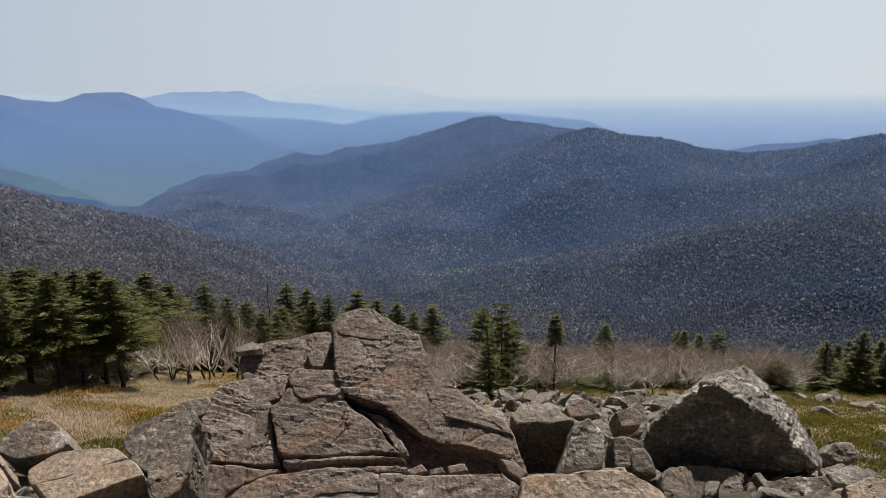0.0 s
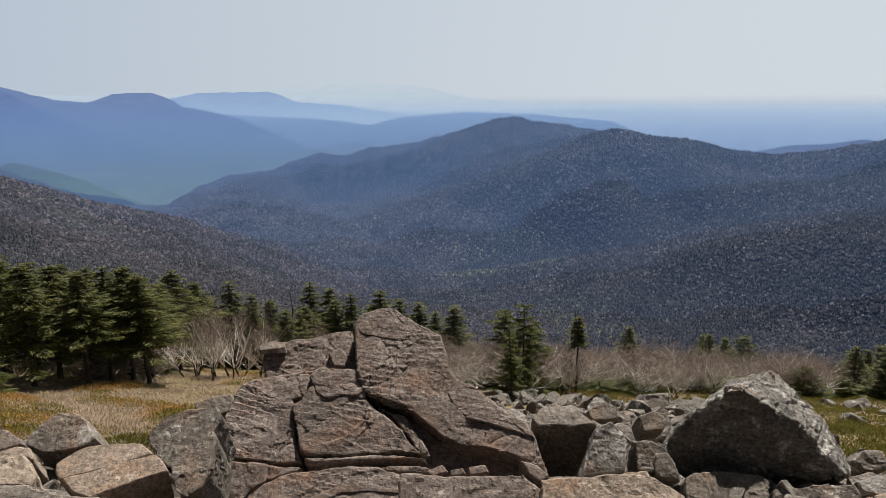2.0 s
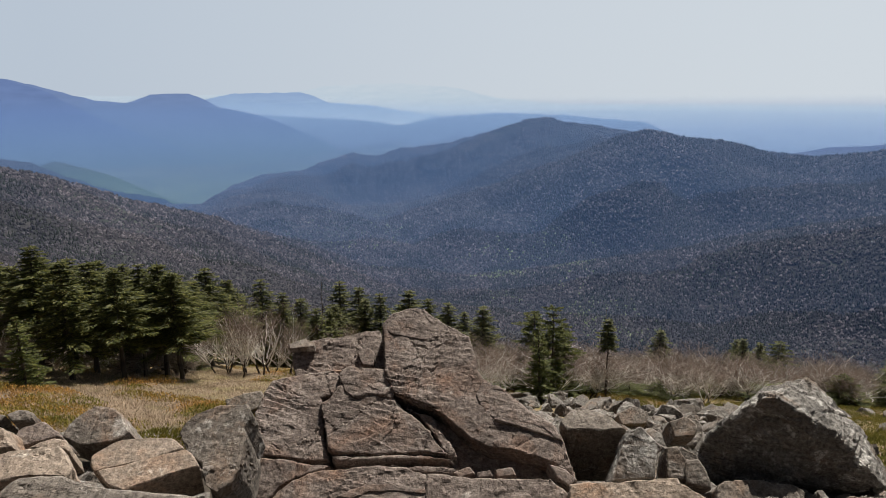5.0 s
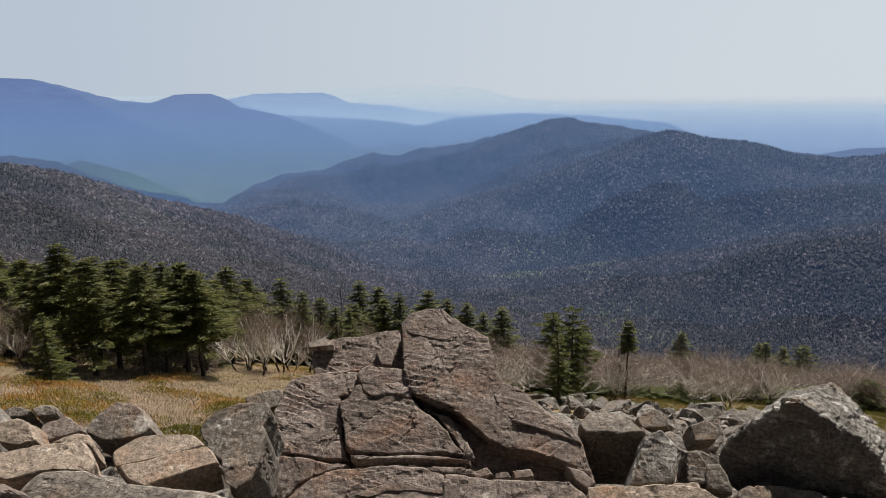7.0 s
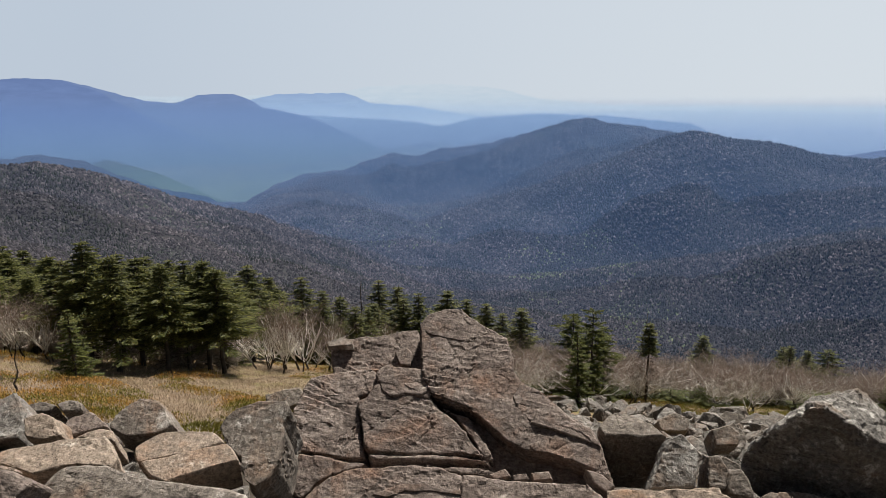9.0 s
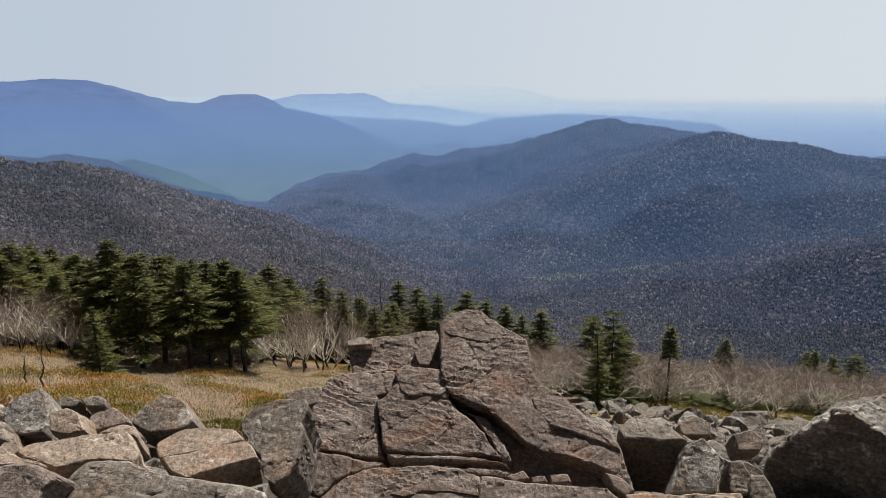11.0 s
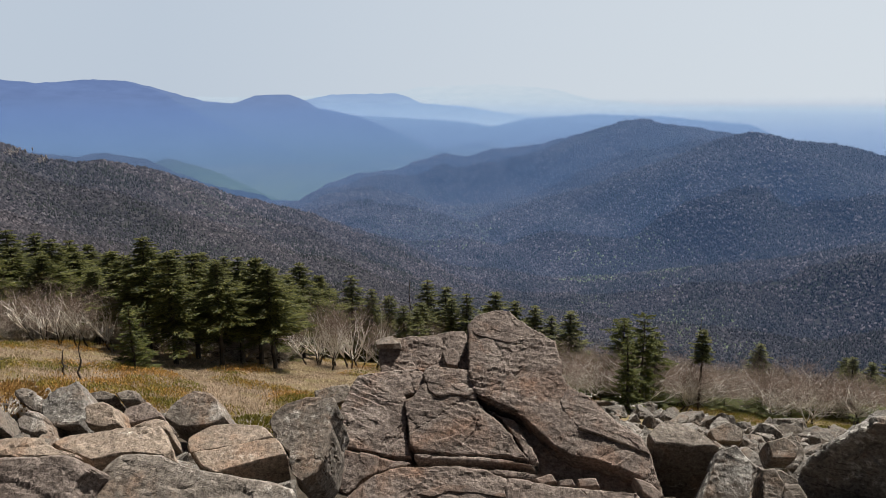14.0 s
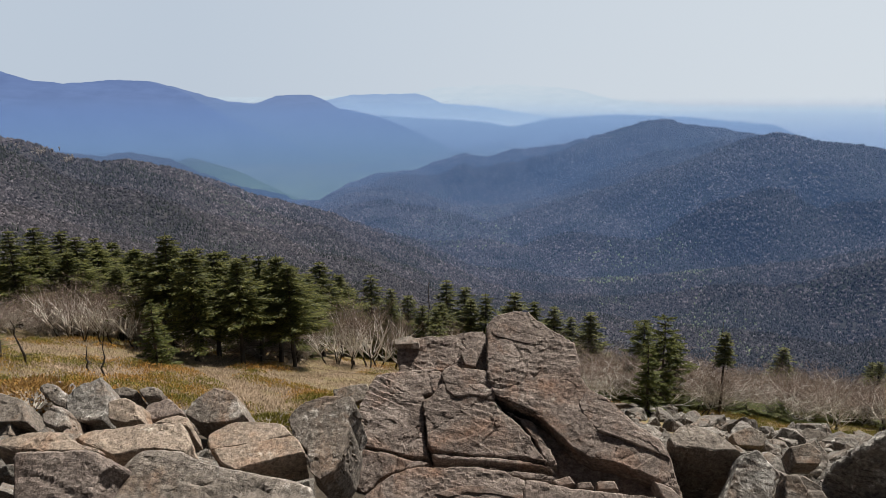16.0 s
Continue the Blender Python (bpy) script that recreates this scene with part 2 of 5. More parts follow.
def ground_material():
    m, t, b = material("mountain_ground", 0.95)
    v = coords(t)
    fine = noise_tex(t, v, 9, 6, 0.7)
    mid_ = noise_tex(t, v, 0.9, 5, 0.6)
    near = ramp(t, fine, [(0.3, (0.06, 0.044, 0.030)), (0.5, (0.155, 0.110, 0.072)), (0.7, (0.26, 0.190, 0.125))])
    near = mix(t, grey(t, mid_, 0.45, 0.62), near, ramp(t, fine, [(0.35, (0.06, 0.055, 0.02)), (0.65, (0.17, 0.13, 0.04))]))
    far_n = noise_tex(t, v, 0.045, 9, 0.72)
    floor = ramp(t, far_n, [(0.32, (0.010, 0.011, 0.012)), (0.5, (0.020, 0.019, 0.020)), (0.66, (0.040, 0.037, 0.037))])
    wide_n = noise_tex(t, v, 0.0035, 4, 0.6)
    floor = mix(t, grey(t, wide_n, 0.5, 0.66), floor, (0.022, 0.03, 0.018))
    sep = t.nodes.new("ShaderNodeSeparateXYZ")
    t.links.new(v, sep.inputs[0])
    drop = t.nodes.new("ShaderNodeMapRange")
    drop.inputs[1].default_value, drop.inputs[2].default_value = -16, -45
    t.links.new(sep.outputs[2], drop.inputs[0])
    shaded_soil = t.nodes.new("ShaderNodeMapRange")      # dark soil by the standpoint, the shade of gaps between rocks painted in
    shaded_soil.inputs[1].default_value, shaded_soil.inputs[2].default_value = 9.5, 7.5
    t.links.new(sep.outputs[1], shaded_soil.inputs[0])
    near = mix(t, shaded_soil.outputs[0], near, ramp(t, fine, [(0.3, (0.02, 0.016, 0.012)), (0.7, (0.07, 0.055, 0.04))]))
    t.links.new(mix(t, drop.outputs[0], near, floor), b.inputs["Base Color"])
    bump(t, b, fine, 0.6, 0.05)
    return m


GROUND = ground_material()


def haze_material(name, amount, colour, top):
    """Haze painted by emission: a thin, mostly see-through sheet of pale glow, thinning out with height."""
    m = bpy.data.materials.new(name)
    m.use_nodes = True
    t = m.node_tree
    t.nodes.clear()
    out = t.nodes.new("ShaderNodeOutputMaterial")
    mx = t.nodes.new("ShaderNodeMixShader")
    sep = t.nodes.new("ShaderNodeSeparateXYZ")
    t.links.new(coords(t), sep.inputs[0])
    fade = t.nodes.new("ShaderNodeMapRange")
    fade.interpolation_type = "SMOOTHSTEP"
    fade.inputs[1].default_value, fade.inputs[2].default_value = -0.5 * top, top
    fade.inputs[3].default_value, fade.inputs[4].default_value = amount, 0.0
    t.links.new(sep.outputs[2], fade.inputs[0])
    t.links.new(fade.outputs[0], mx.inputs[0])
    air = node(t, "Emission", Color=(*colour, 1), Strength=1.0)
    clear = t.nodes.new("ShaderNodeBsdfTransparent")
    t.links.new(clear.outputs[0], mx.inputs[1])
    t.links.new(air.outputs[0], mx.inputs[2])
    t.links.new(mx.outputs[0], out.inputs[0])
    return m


# ---- helpers for meshes ----
def mesh_object(name, verts, faces, mat, parent=None, label="", smooth=False):
    me = bpy.data.meshes.new(name)
    me.from_pydata(verts, [], faces)
    me.materials.append(mat)
    if smooth:
        me.polygons.foreach_set("use_smooth", [True] * len(me.polygons))
    ob = new(name, me)
    if parent is not None:
        ob.parent = parent
    if label:
        ob["label"] = label
    return ob


def part(name, bm, mat, parent=None, label="", smooth=False):
    me = bpy.data.meshes.new(name)
    bm.to_mesh(me)
    bm.free()
    me.materials.append(mat)
    if smooth:
        me.polygons.foreach_set("use_smooth", [True] * len(me.polygons))
    ob = new(name, me)
    if parent is not None:
        ob.parent = parent
    if label:
        ob["label"] = label
    return ob


# ---- terrain ----
SL, SX = 0.380, -0.035


def table(az, pairs):
    a = sorted(pairs)
    return np.interp(az, [p[0] for p in a], [p[1] for p in a])


def fbm(x, y, octaves=4, seed=0.0):
    total, amp = 0.0, 1.0
    for k in range(octaves):
        total += amp * noise.noise(Vector((x * 2 ** k + seed, y * 2 ** k - seed, seed * 1.7)))
        amp *= 0.5
    return total


def ground_z(x, y):
    """Height of the near slope."""
    return -SL * y + SX * x + 0.16 * fbm(x * 0.35, y * 0.35, 3, 3.1) - 0.25 * math.exp(-(x * x + y * y) / 8) - 0.45 * math.exp(-((x + 0.9) / 1.9) ** 2 - ((y - 5.2) / 0.9) ** 2)


RIM = [(-180, 60), (-50, 60), (-35, 58), (-20, 48), (0, 38), (10, 42), (20, 60), (35, 90), (50, 120), (180, 120)]
CREST = [  # the long wooded ridge across the valley: bearing, elevation of its skyline
    (-60, -4.2), (-30, -4.4), (-20, -4.0), (-15.2, -3.0), (-12.2, -2.3),
    (-10.2, -1.9), (-8.3, -1.53), (-5.8, -1.25), (-4.1, -0.78), (-2.2, -1.1), (-0.3, -1.7), (2.3, -2.4), (4, -2.94), (8.2, -3.36), (10.3, -4.07), (12.1, -3.67),
    (14.7, -4.44), (16.5, -5.17), (19.6, -5.38), (22.2, -6.29), (24.4, -7.6), (27, -7.4), (33, -6.4), (47, -5.4), (80, -5)]
SPUR = [(-60, -6.0), (-33, -7.0), (-29.5, -7.7), (-25.3, -8.75), (-20.7, -9.95), (-15.8, -11.2), (-10.7, -12.15), (-5.6, -13.4), (-2.1, -14.2), (4, -14.7), (9.6, -14.2), (13.1, -12.45), (16.1, -11.24), (20, -9.99), (23.3, -8.72), (26.5, -7.78),
        (29.7, -6.89), (33.1, -5.54), (36, -4.51), (38.8, -3.86), (41.1, -3.91), (42.9, -3.47), (45, -2.47), (47, -1.94), (60, 0), (80, 1)]
KNOTS = [  # name, bearing: distance, bearing: elevation, rings up to here, depth of gullies
    ("valley", [(-60, 800), (-15, 850), (0, 900), (8, 950), (12, 800), (20, 600), (35, 480), (47, 420), (80, 400)],
     [(-60, -21.5), (-35, -21), (-15, -20.5), (0, -18.5), (8, -16.8), (12, -16.5), (20, -15.5), (35, -13.5), (47, -11.5), (80, -8)], 40, 4),
    ("spur", [(-60, 1250), (0, 1350), (9.6, 1300), (13, 1350), (20, 1300), (30, 1150), (40, 1000), (47, 900), (80, 800)], SPUR, 70, 26),
    ("dip", [(-60, 1450), (0, 1600), (9.6, 1500), (20, 1600), (30, 1500), (47, 1300), (80, 1200)],
     [(-60, -6.2), (-33, -7.4), (-25, -9.2), (-20.7, -10.4), (-15.8, -11.5), (-10.7, -12.3), (-5.6, -13.2), (-2, -13.6), (4, -13.6), (9.6, -13.4), (14, -13.0), (20, -12.0), (26, -10.5), (35, -9), (47, -7), (80, -6)], 14, 10),
    ("shoulder", [(-60, 1750), (-33, 1850), (-22, 2150), (-12, 2000), (-3, 2080), (4, 2220), (10, 2340), (24, 2360), (80, 2350)],
     [(-60, -1.0), (-33.1, -2.03), (-30.1, -2.69), (-27.2, -3.38), (-24.5, -3.66), (-22.1, -3.54), (-20.4, -3.22), (-18.3, -2.67), (-15.2, -2.38), (-12.2, -1.8), (-10.2, -2.25), (-8.2, -3.1), (-5.4, -4.4), (-3.5, -5.0), (-0.7, -6.2),
      (2.1, -7.0), (6, -7.8), (10.4, -8.5), (13, -8.2), (16.4, -7.0), (18.7, -6.4), (22.2, -7.2), (24.4, -8.3), (33, -7), (47, -6), (80, -5.5)], 60, 24),
    ("saddle", [(-60, 2000), (-22, 2350), (-12, 2200), (-3, 2260), (4, 2400), (10, 2520), (24, 2540), (80, 2500)],
     [(-60, -3), (-33, -4), (-22, -5), (-12, -3.4), (-10.2, -3.2), (-8.2, -3.7), (-5.4, -4.7), (-3.5, -5.2), (-0.7, -6.3), (2.1, -7.0), (6, -7.6), (10.4, -8.0), (13, -8.0), (16.4, -7.2), (18.7, -6.8), (22.2, -7.4), (24.4, -8.3), (33, -6.9), (47, -5.9), (80, -5.5)], 10, 6),
    ("crest", [(-60, 2600), (-4, 2650), (4, 2740), (12, 2790), (20, 2800), (24.4, 2850), (80, 2900)], CREST, 44, 24),
    ("behind", [(-60, 3050), (80, 3100)], [(-60, -6), (-35, -5.5), (-20, -5.5), (0, -5), (10, -5), (15, -5), (20, -6.2), (26, -6.0), (33, -5.2), (47, -4.8), (80, -4.8)], 10, 3),
    ("knobs", [(-60, 3500), (80, 3500)], [(-60, -4), (-35, -2.9), (-31, -2.52), (-29.7, -2.42), (-27.2, -2.75), (-24.5, -3.02), (-22.1, -3.41), (-20, -3.6), (4, -3.1), (8.6, -2.7),
                                        (15, -3.4), (20, -4.0), (26, -4.4), (31.7, -4.32), (33.6, -4.0), (34.7, -3.66), (36, -3.9), (38.7, -3.26), (41, -3.49), (47, -3.6), (80, -3.6)], 10, 0),
    ("basin", [(-60, 3900), (80, 3900)], [(-60, -4), (-35, -3.4), (-20, -3.4), (5, -2.6), (15, -2.8), (26, -3.6), (47, -3.4), (80, -3.4)], 6, 0),
    ("dome", [(-60, 4250), (80, 4250)], [(-60, -1.9), (-20, -1.7), (0, -1.3), (4, -1.15), (8, -1.1), (10.8, -0.87), (15.5, -0.69), (20.2, -0.41), (22.5, 0.01), (23.6, 0.7), (24.8, 1.14), (26.2, 1.12),
                                         (27.5, 1.04), (28.4, 0.7), (29.3, 0.41), (31.4, 0.62), (33.5, 1.18), (35.5, 1.76), (36.9, 2.08), (39.4, 2.12), (42.4, 1.78), (44.8, 2.01), (46.5, 2.59), (52, 3.4), (80, 3)], 12, 0),
    ("hollow", [(-60, 4400), (80, 4400)], [(-60, -2.2), (-20, -2.1), (10, -1.6), (20, -1.2), (80, 0)], 4, 0),
    ("mesa", [(-60, 4550), (80, 4550)], [(-60, -1), (-35, -0.9), (-10, -0.8), (0, -0.5), (6, -0.1), (10.4, 0.2), (14.0, 0.45), (15.2, 1.0), (16.1, 1.24), (21.6, 1.14), (23, 0.8), (25, 0.4), (80, 0.4)], 8, 0),
    ("gap", [(-60, 4650), (80, 4650)], [(-60, -1.2), (0, -1.0), (10, -0.4), (80, 0)], 4, 0),
    ("faint", [(-60, 4750), (80, 4750)], [(-60, -0.15), (-30, -0.15), (-10, 0.02), (-3.2, 0.37), (2, 1.4), (5.5, 1.75), (8.5, 2.05), (12, 1.65), (15.2, 1.41), (20, 1.3), (26, 0.9), (80, 1.2)], 6, 0),
    ("plain", [(-60, 9000), (80, 9000)], [(-60, -5.5), (80, -5.5)], 8, 0)]

AZ = np.concatenate([np.arange(-180, -42, 4.0), np.arange(-42, 56, 0.2), np.arange(56, 180, 4.0)])
side = np.clip(AZ, -60, 80)


def build_terrain():
    rim = table(AZ, RIM)
    ax, ay = -np.sin(np.radians(AZ)), np.cos(np.radians(AZ))
    verts = []
    for k in range(90):
        f = (k / 89) ** 1.8
        r = 0.6 + f * (rim - 0.6)
        verts.append([(x, y, ground_z(x, y)) for x, y in zip(r * ax, r * ay)])
    r0 = rim
    z0 = np.array([p[2] for p in verts[-1]])
    for name, dist, elev, rings, gully in KNOTS:
        r1 = table(side, dist)
        e1 = table(side, elev)
        if name in ("crest", "shoulder", "spur", "dome", "mesa", "faint", "knobs"):   # small unevenness of a skyline
            e1 = e1 + np.array([0.10 * fbm(a * 0.9, 7.3, 3, r1[0] * 0.01) for a in side])
        if name in ("behind", "knobs", "basin", "dome", "hollow", "mesa", "gap", "faint"):     # the deep valley below the far ranges
            e1 = e1 * 0 - 13.5
        z1 = EYE + r1 * np.tan(np.radians(e1))
        for k in range(1, rings + 1):
            f = k / rings
            ease = f ** 0.8 if name == "valley" else 0.45 * f + 0.55 * (3 * f * f - 2 * f ** 3)
            r = r0 + (r1 - r0) * f
            z = z0 + (z1 - z0) * ease
            if gully:
                cut = 4 * f * (1 - f)
                for i in np.nonzero((AZ > -45) & (AZ < 60))[0]:
                    x, y = r[i] * ax[i], r[i] * ay[i]
                    ridge = abs(noise.noise(Vector((x * 0.0030 + 0.5 * y * 0.0030, y * 0.0012, 5.0))))
                    z[i] += cut * gully * (2.2 * ridge - 0.7 + 0.5 * fbm(x * 0.006, y * 0.006, 3, 2.0))
            verts.append(list(zip(r * ax, r * ay, z)))
        r0, z0 = r1, z1
    n = len(AZ)
    flat = [v for ring in verts for v in ring]
    faces = []
    for k in range(len(verts) - 1):
        a, b = k * n, (k + 1) * n
        for i in range(n):
            j = (i + 1) % n
            faces.append((a + i, b + i, b + j, a + j))
    faces.append(tuple(range(n)))
    ob = mesh_object("ground", flat, faces, GROUND, smooth=True)
    tagged(ob, "steep grassy mountain slope above wooded ridges and valley", "ground", kind="structure")
    return np.array(verts)


RINGS = build_terrain()


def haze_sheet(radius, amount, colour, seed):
    """An upright glowing sheet that paints haze across the valley at one distance."""
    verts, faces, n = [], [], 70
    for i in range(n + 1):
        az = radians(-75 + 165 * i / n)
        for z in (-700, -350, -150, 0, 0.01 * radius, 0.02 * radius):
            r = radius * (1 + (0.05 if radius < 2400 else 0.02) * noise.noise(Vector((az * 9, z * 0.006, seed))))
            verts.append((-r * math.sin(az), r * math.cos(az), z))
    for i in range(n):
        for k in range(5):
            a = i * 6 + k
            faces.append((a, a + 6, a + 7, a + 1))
    ob = mesh_object("valley_haze_glow", verts, faces, haze_material("haze", amount, colour, 0.018 * radius), smooth=True)
    tagged(ob, "thin glowing sheet that paints blue spring haze across the valley", "haze", kind="structure")


HAZE = [  # distance, opacity of the glowing sheet, paleness of its glow
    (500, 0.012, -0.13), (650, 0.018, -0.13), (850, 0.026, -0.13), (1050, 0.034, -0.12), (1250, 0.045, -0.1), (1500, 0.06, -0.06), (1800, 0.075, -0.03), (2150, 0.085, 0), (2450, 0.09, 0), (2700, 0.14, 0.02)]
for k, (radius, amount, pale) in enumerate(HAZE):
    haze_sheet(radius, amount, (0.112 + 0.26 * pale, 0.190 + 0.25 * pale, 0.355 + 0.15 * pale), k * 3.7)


# ---- the farthest distance: glowing mountain cut-outs, hazy air painted into their tones ----
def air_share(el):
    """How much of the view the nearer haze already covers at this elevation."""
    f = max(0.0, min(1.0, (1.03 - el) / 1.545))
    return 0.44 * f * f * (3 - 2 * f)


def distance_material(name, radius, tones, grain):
    """Emission with the haze painted in. tones: (elevation, colour) from the foot upwards, as seen through the nearer
    haze.
    """
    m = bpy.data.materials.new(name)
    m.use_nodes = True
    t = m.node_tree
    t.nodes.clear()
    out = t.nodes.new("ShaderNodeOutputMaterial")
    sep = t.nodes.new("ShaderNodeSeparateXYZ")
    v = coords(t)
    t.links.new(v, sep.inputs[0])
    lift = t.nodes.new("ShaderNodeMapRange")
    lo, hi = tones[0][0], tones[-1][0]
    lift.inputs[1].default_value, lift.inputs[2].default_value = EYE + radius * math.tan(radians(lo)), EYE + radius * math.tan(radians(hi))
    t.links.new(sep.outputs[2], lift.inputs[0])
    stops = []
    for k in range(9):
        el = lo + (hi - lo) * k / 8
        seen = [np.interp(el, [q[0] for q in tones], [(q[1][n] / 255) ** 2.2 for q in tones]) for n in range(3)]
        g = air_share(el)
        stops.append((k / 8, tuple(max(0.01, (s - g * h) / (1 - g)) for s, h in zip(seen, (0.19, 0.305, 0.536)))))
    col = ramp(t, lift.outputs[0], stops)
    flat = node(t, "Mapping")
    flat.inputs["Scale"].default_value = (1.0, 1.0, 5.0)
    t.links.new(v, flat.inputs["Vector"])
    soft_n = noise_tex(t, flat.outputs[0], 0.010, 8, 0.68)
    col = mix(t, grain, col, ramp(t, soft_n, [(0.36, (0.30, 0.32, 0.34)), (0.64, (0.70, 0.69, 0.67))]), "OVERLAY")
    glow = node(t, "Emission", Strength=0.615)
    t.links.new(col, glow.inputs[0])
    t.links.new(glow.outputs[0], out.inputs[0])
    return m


def far_mountains(name, radius, skyline, foot, tones, label, uneven=0.05):
    """A far range as a glowing cut-out: its skyline by bearing, sloping back from a foot with painted haze."""
    verts, faces = [], []
    ends = sorted(skyline)
    az = np.arange(max(-75, ends[0][0]), min(90, ends[-1][0]), 0.12)
    top = table(az, skyline)
    for a, e in zip(az, top):
        e += uneven * fbm(a * 1.3, 2.0, 5, radius * 0.01)
        for k in range(7):
            f = k / 6
            r = radius + 40 * f
            el = foot + (max(e, foot + 0.05) - foot) * f
            verts.append((-r * math.sin(radians(a)), r * math.cos(radians(a)), EYE + r * math.tan(radians(el))))
    for i in range(len(az) - 1):
        for k in range(6):
            a = i * 7 + k
            faces.append((a, a + 7, a + 8, a + 1))
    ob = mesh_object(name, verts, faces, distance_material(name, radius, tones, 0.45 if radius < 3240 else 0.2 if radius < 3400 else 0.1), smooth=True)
    tagged(ob, label, "mountains", kind="structure")


RANGE = dict((k[0], k[2]) for k in KNOTS)
DOME = [(10, -4.6), (13, -3.4), (15.5, -2.2), (17.5, -1.3), (19.3, -0.62), (20.7, -0.3), (22.1, 0.0)] + [q for q in RANGE["dome"] if q[0] > 22.3]
MESA = [(-2, -1.6), (4, -0.8), (8, -0.2)] + [q for q in RANGE["mesa"] if q[0] > 10]
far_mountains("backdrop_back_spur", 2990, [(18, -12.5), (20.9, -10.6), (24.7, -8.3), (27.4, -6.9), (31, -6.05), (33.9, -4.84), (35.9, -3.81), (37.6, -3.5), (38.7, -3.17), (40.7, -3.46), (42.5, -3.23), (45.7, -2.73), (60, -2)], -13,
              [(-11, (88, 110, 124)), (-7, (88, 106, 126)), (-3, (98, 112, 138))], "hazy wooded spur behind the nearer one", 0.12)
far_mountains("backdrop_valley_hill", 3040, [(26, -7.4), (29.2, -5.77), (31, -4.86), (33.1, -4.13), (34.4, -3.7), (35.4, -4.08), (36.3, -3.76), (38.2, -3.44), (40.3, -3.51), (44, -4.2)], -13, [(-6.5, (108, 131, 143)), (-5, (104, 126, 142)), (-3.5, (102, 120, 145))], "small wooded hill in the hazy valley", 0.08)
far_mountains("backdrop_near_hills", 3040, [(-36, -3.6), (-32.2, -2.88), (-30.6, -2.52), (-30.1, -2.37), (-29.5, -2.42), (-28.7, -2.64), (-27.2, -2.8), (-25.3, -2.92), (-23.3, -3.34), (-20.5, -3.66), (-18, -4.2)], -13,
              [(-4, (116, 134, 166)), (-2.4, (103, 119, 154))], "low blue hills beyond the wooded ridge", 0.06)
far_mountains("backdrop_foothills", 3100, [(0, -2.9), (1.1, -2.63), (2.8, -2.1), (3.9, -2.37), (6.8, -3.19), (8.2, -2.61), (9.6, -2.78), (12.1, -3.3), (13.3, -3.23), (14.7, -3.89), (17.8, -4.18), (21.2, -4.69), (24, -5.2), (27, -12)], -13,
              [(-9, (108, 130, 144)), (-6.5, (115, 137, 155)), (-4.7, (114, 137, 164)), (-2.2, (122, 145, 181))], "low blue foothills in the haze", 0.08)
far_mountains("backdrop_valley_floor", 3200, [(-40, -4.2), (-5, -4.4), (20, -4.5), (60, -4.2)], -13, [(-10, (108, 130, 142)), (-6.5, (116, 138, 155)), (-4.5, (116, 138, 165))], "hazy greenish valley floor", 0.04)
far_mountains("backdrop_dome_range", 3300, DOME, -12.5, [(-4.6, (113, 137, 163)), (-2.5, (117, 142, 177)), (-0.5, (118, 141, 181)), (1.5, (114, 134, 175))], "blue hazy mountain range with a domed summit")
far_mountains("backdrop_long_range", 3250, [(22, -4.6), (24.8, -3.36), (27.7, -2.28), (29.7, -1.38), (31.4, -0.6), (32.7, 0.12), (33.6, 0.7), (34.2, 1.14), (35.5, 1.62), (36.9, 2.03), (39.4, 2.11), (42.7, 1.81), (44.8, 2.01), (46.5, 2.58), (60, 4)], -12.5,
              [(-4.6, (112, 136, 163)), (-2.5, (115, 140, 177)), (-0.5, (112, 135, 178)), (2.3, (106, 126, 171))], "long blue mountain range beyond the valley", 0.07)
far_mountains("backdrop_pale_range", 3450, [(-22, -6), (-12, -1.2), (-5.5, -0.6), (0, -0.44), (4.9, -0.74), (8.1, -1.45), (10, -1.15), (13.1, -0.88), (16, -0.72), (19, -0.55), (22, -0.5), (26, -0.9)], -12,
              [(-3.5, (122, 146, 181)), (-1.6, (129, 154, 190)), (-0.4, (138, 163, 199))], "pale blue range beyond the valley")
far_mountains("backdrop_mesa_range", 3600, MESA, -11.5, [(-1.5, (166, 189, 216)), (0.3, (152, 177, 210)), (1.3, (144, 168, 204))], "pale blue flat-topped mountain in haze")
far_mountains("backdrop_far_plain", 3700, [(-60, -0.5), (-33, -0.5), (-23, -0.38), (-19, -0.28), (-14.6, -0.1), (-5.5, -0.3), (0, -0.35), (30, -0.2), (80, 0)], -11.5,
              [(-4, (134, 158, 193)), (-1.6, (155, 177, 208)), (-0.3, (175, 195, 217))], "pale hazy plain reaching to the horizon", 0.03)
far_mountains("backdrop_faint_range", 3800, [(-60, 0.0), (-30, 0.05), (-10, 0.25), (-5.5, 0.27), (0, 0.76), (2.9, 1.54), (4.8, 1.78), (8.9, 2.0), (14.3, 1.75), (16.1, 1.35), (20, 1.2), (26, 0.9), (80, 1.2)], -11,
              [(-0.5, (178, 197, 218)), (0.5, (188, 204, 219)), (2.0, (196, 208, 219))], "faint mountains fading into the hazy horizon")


# ---- rock: blocks and slabs, refined and weathered ----
def facet(p, cell):
    """Height of a broken surface: each cell of the rock is its own slightly tilted plane."""
    q = p * cell + noise.noise_vector(p * cell * 1.1) * 0.35
    c = noise.voronoi(q)[1][0]
    return noise.noise_vector(c * 3.7).dot(q - c) + 0.5 * noise.noise(c * 5.3)


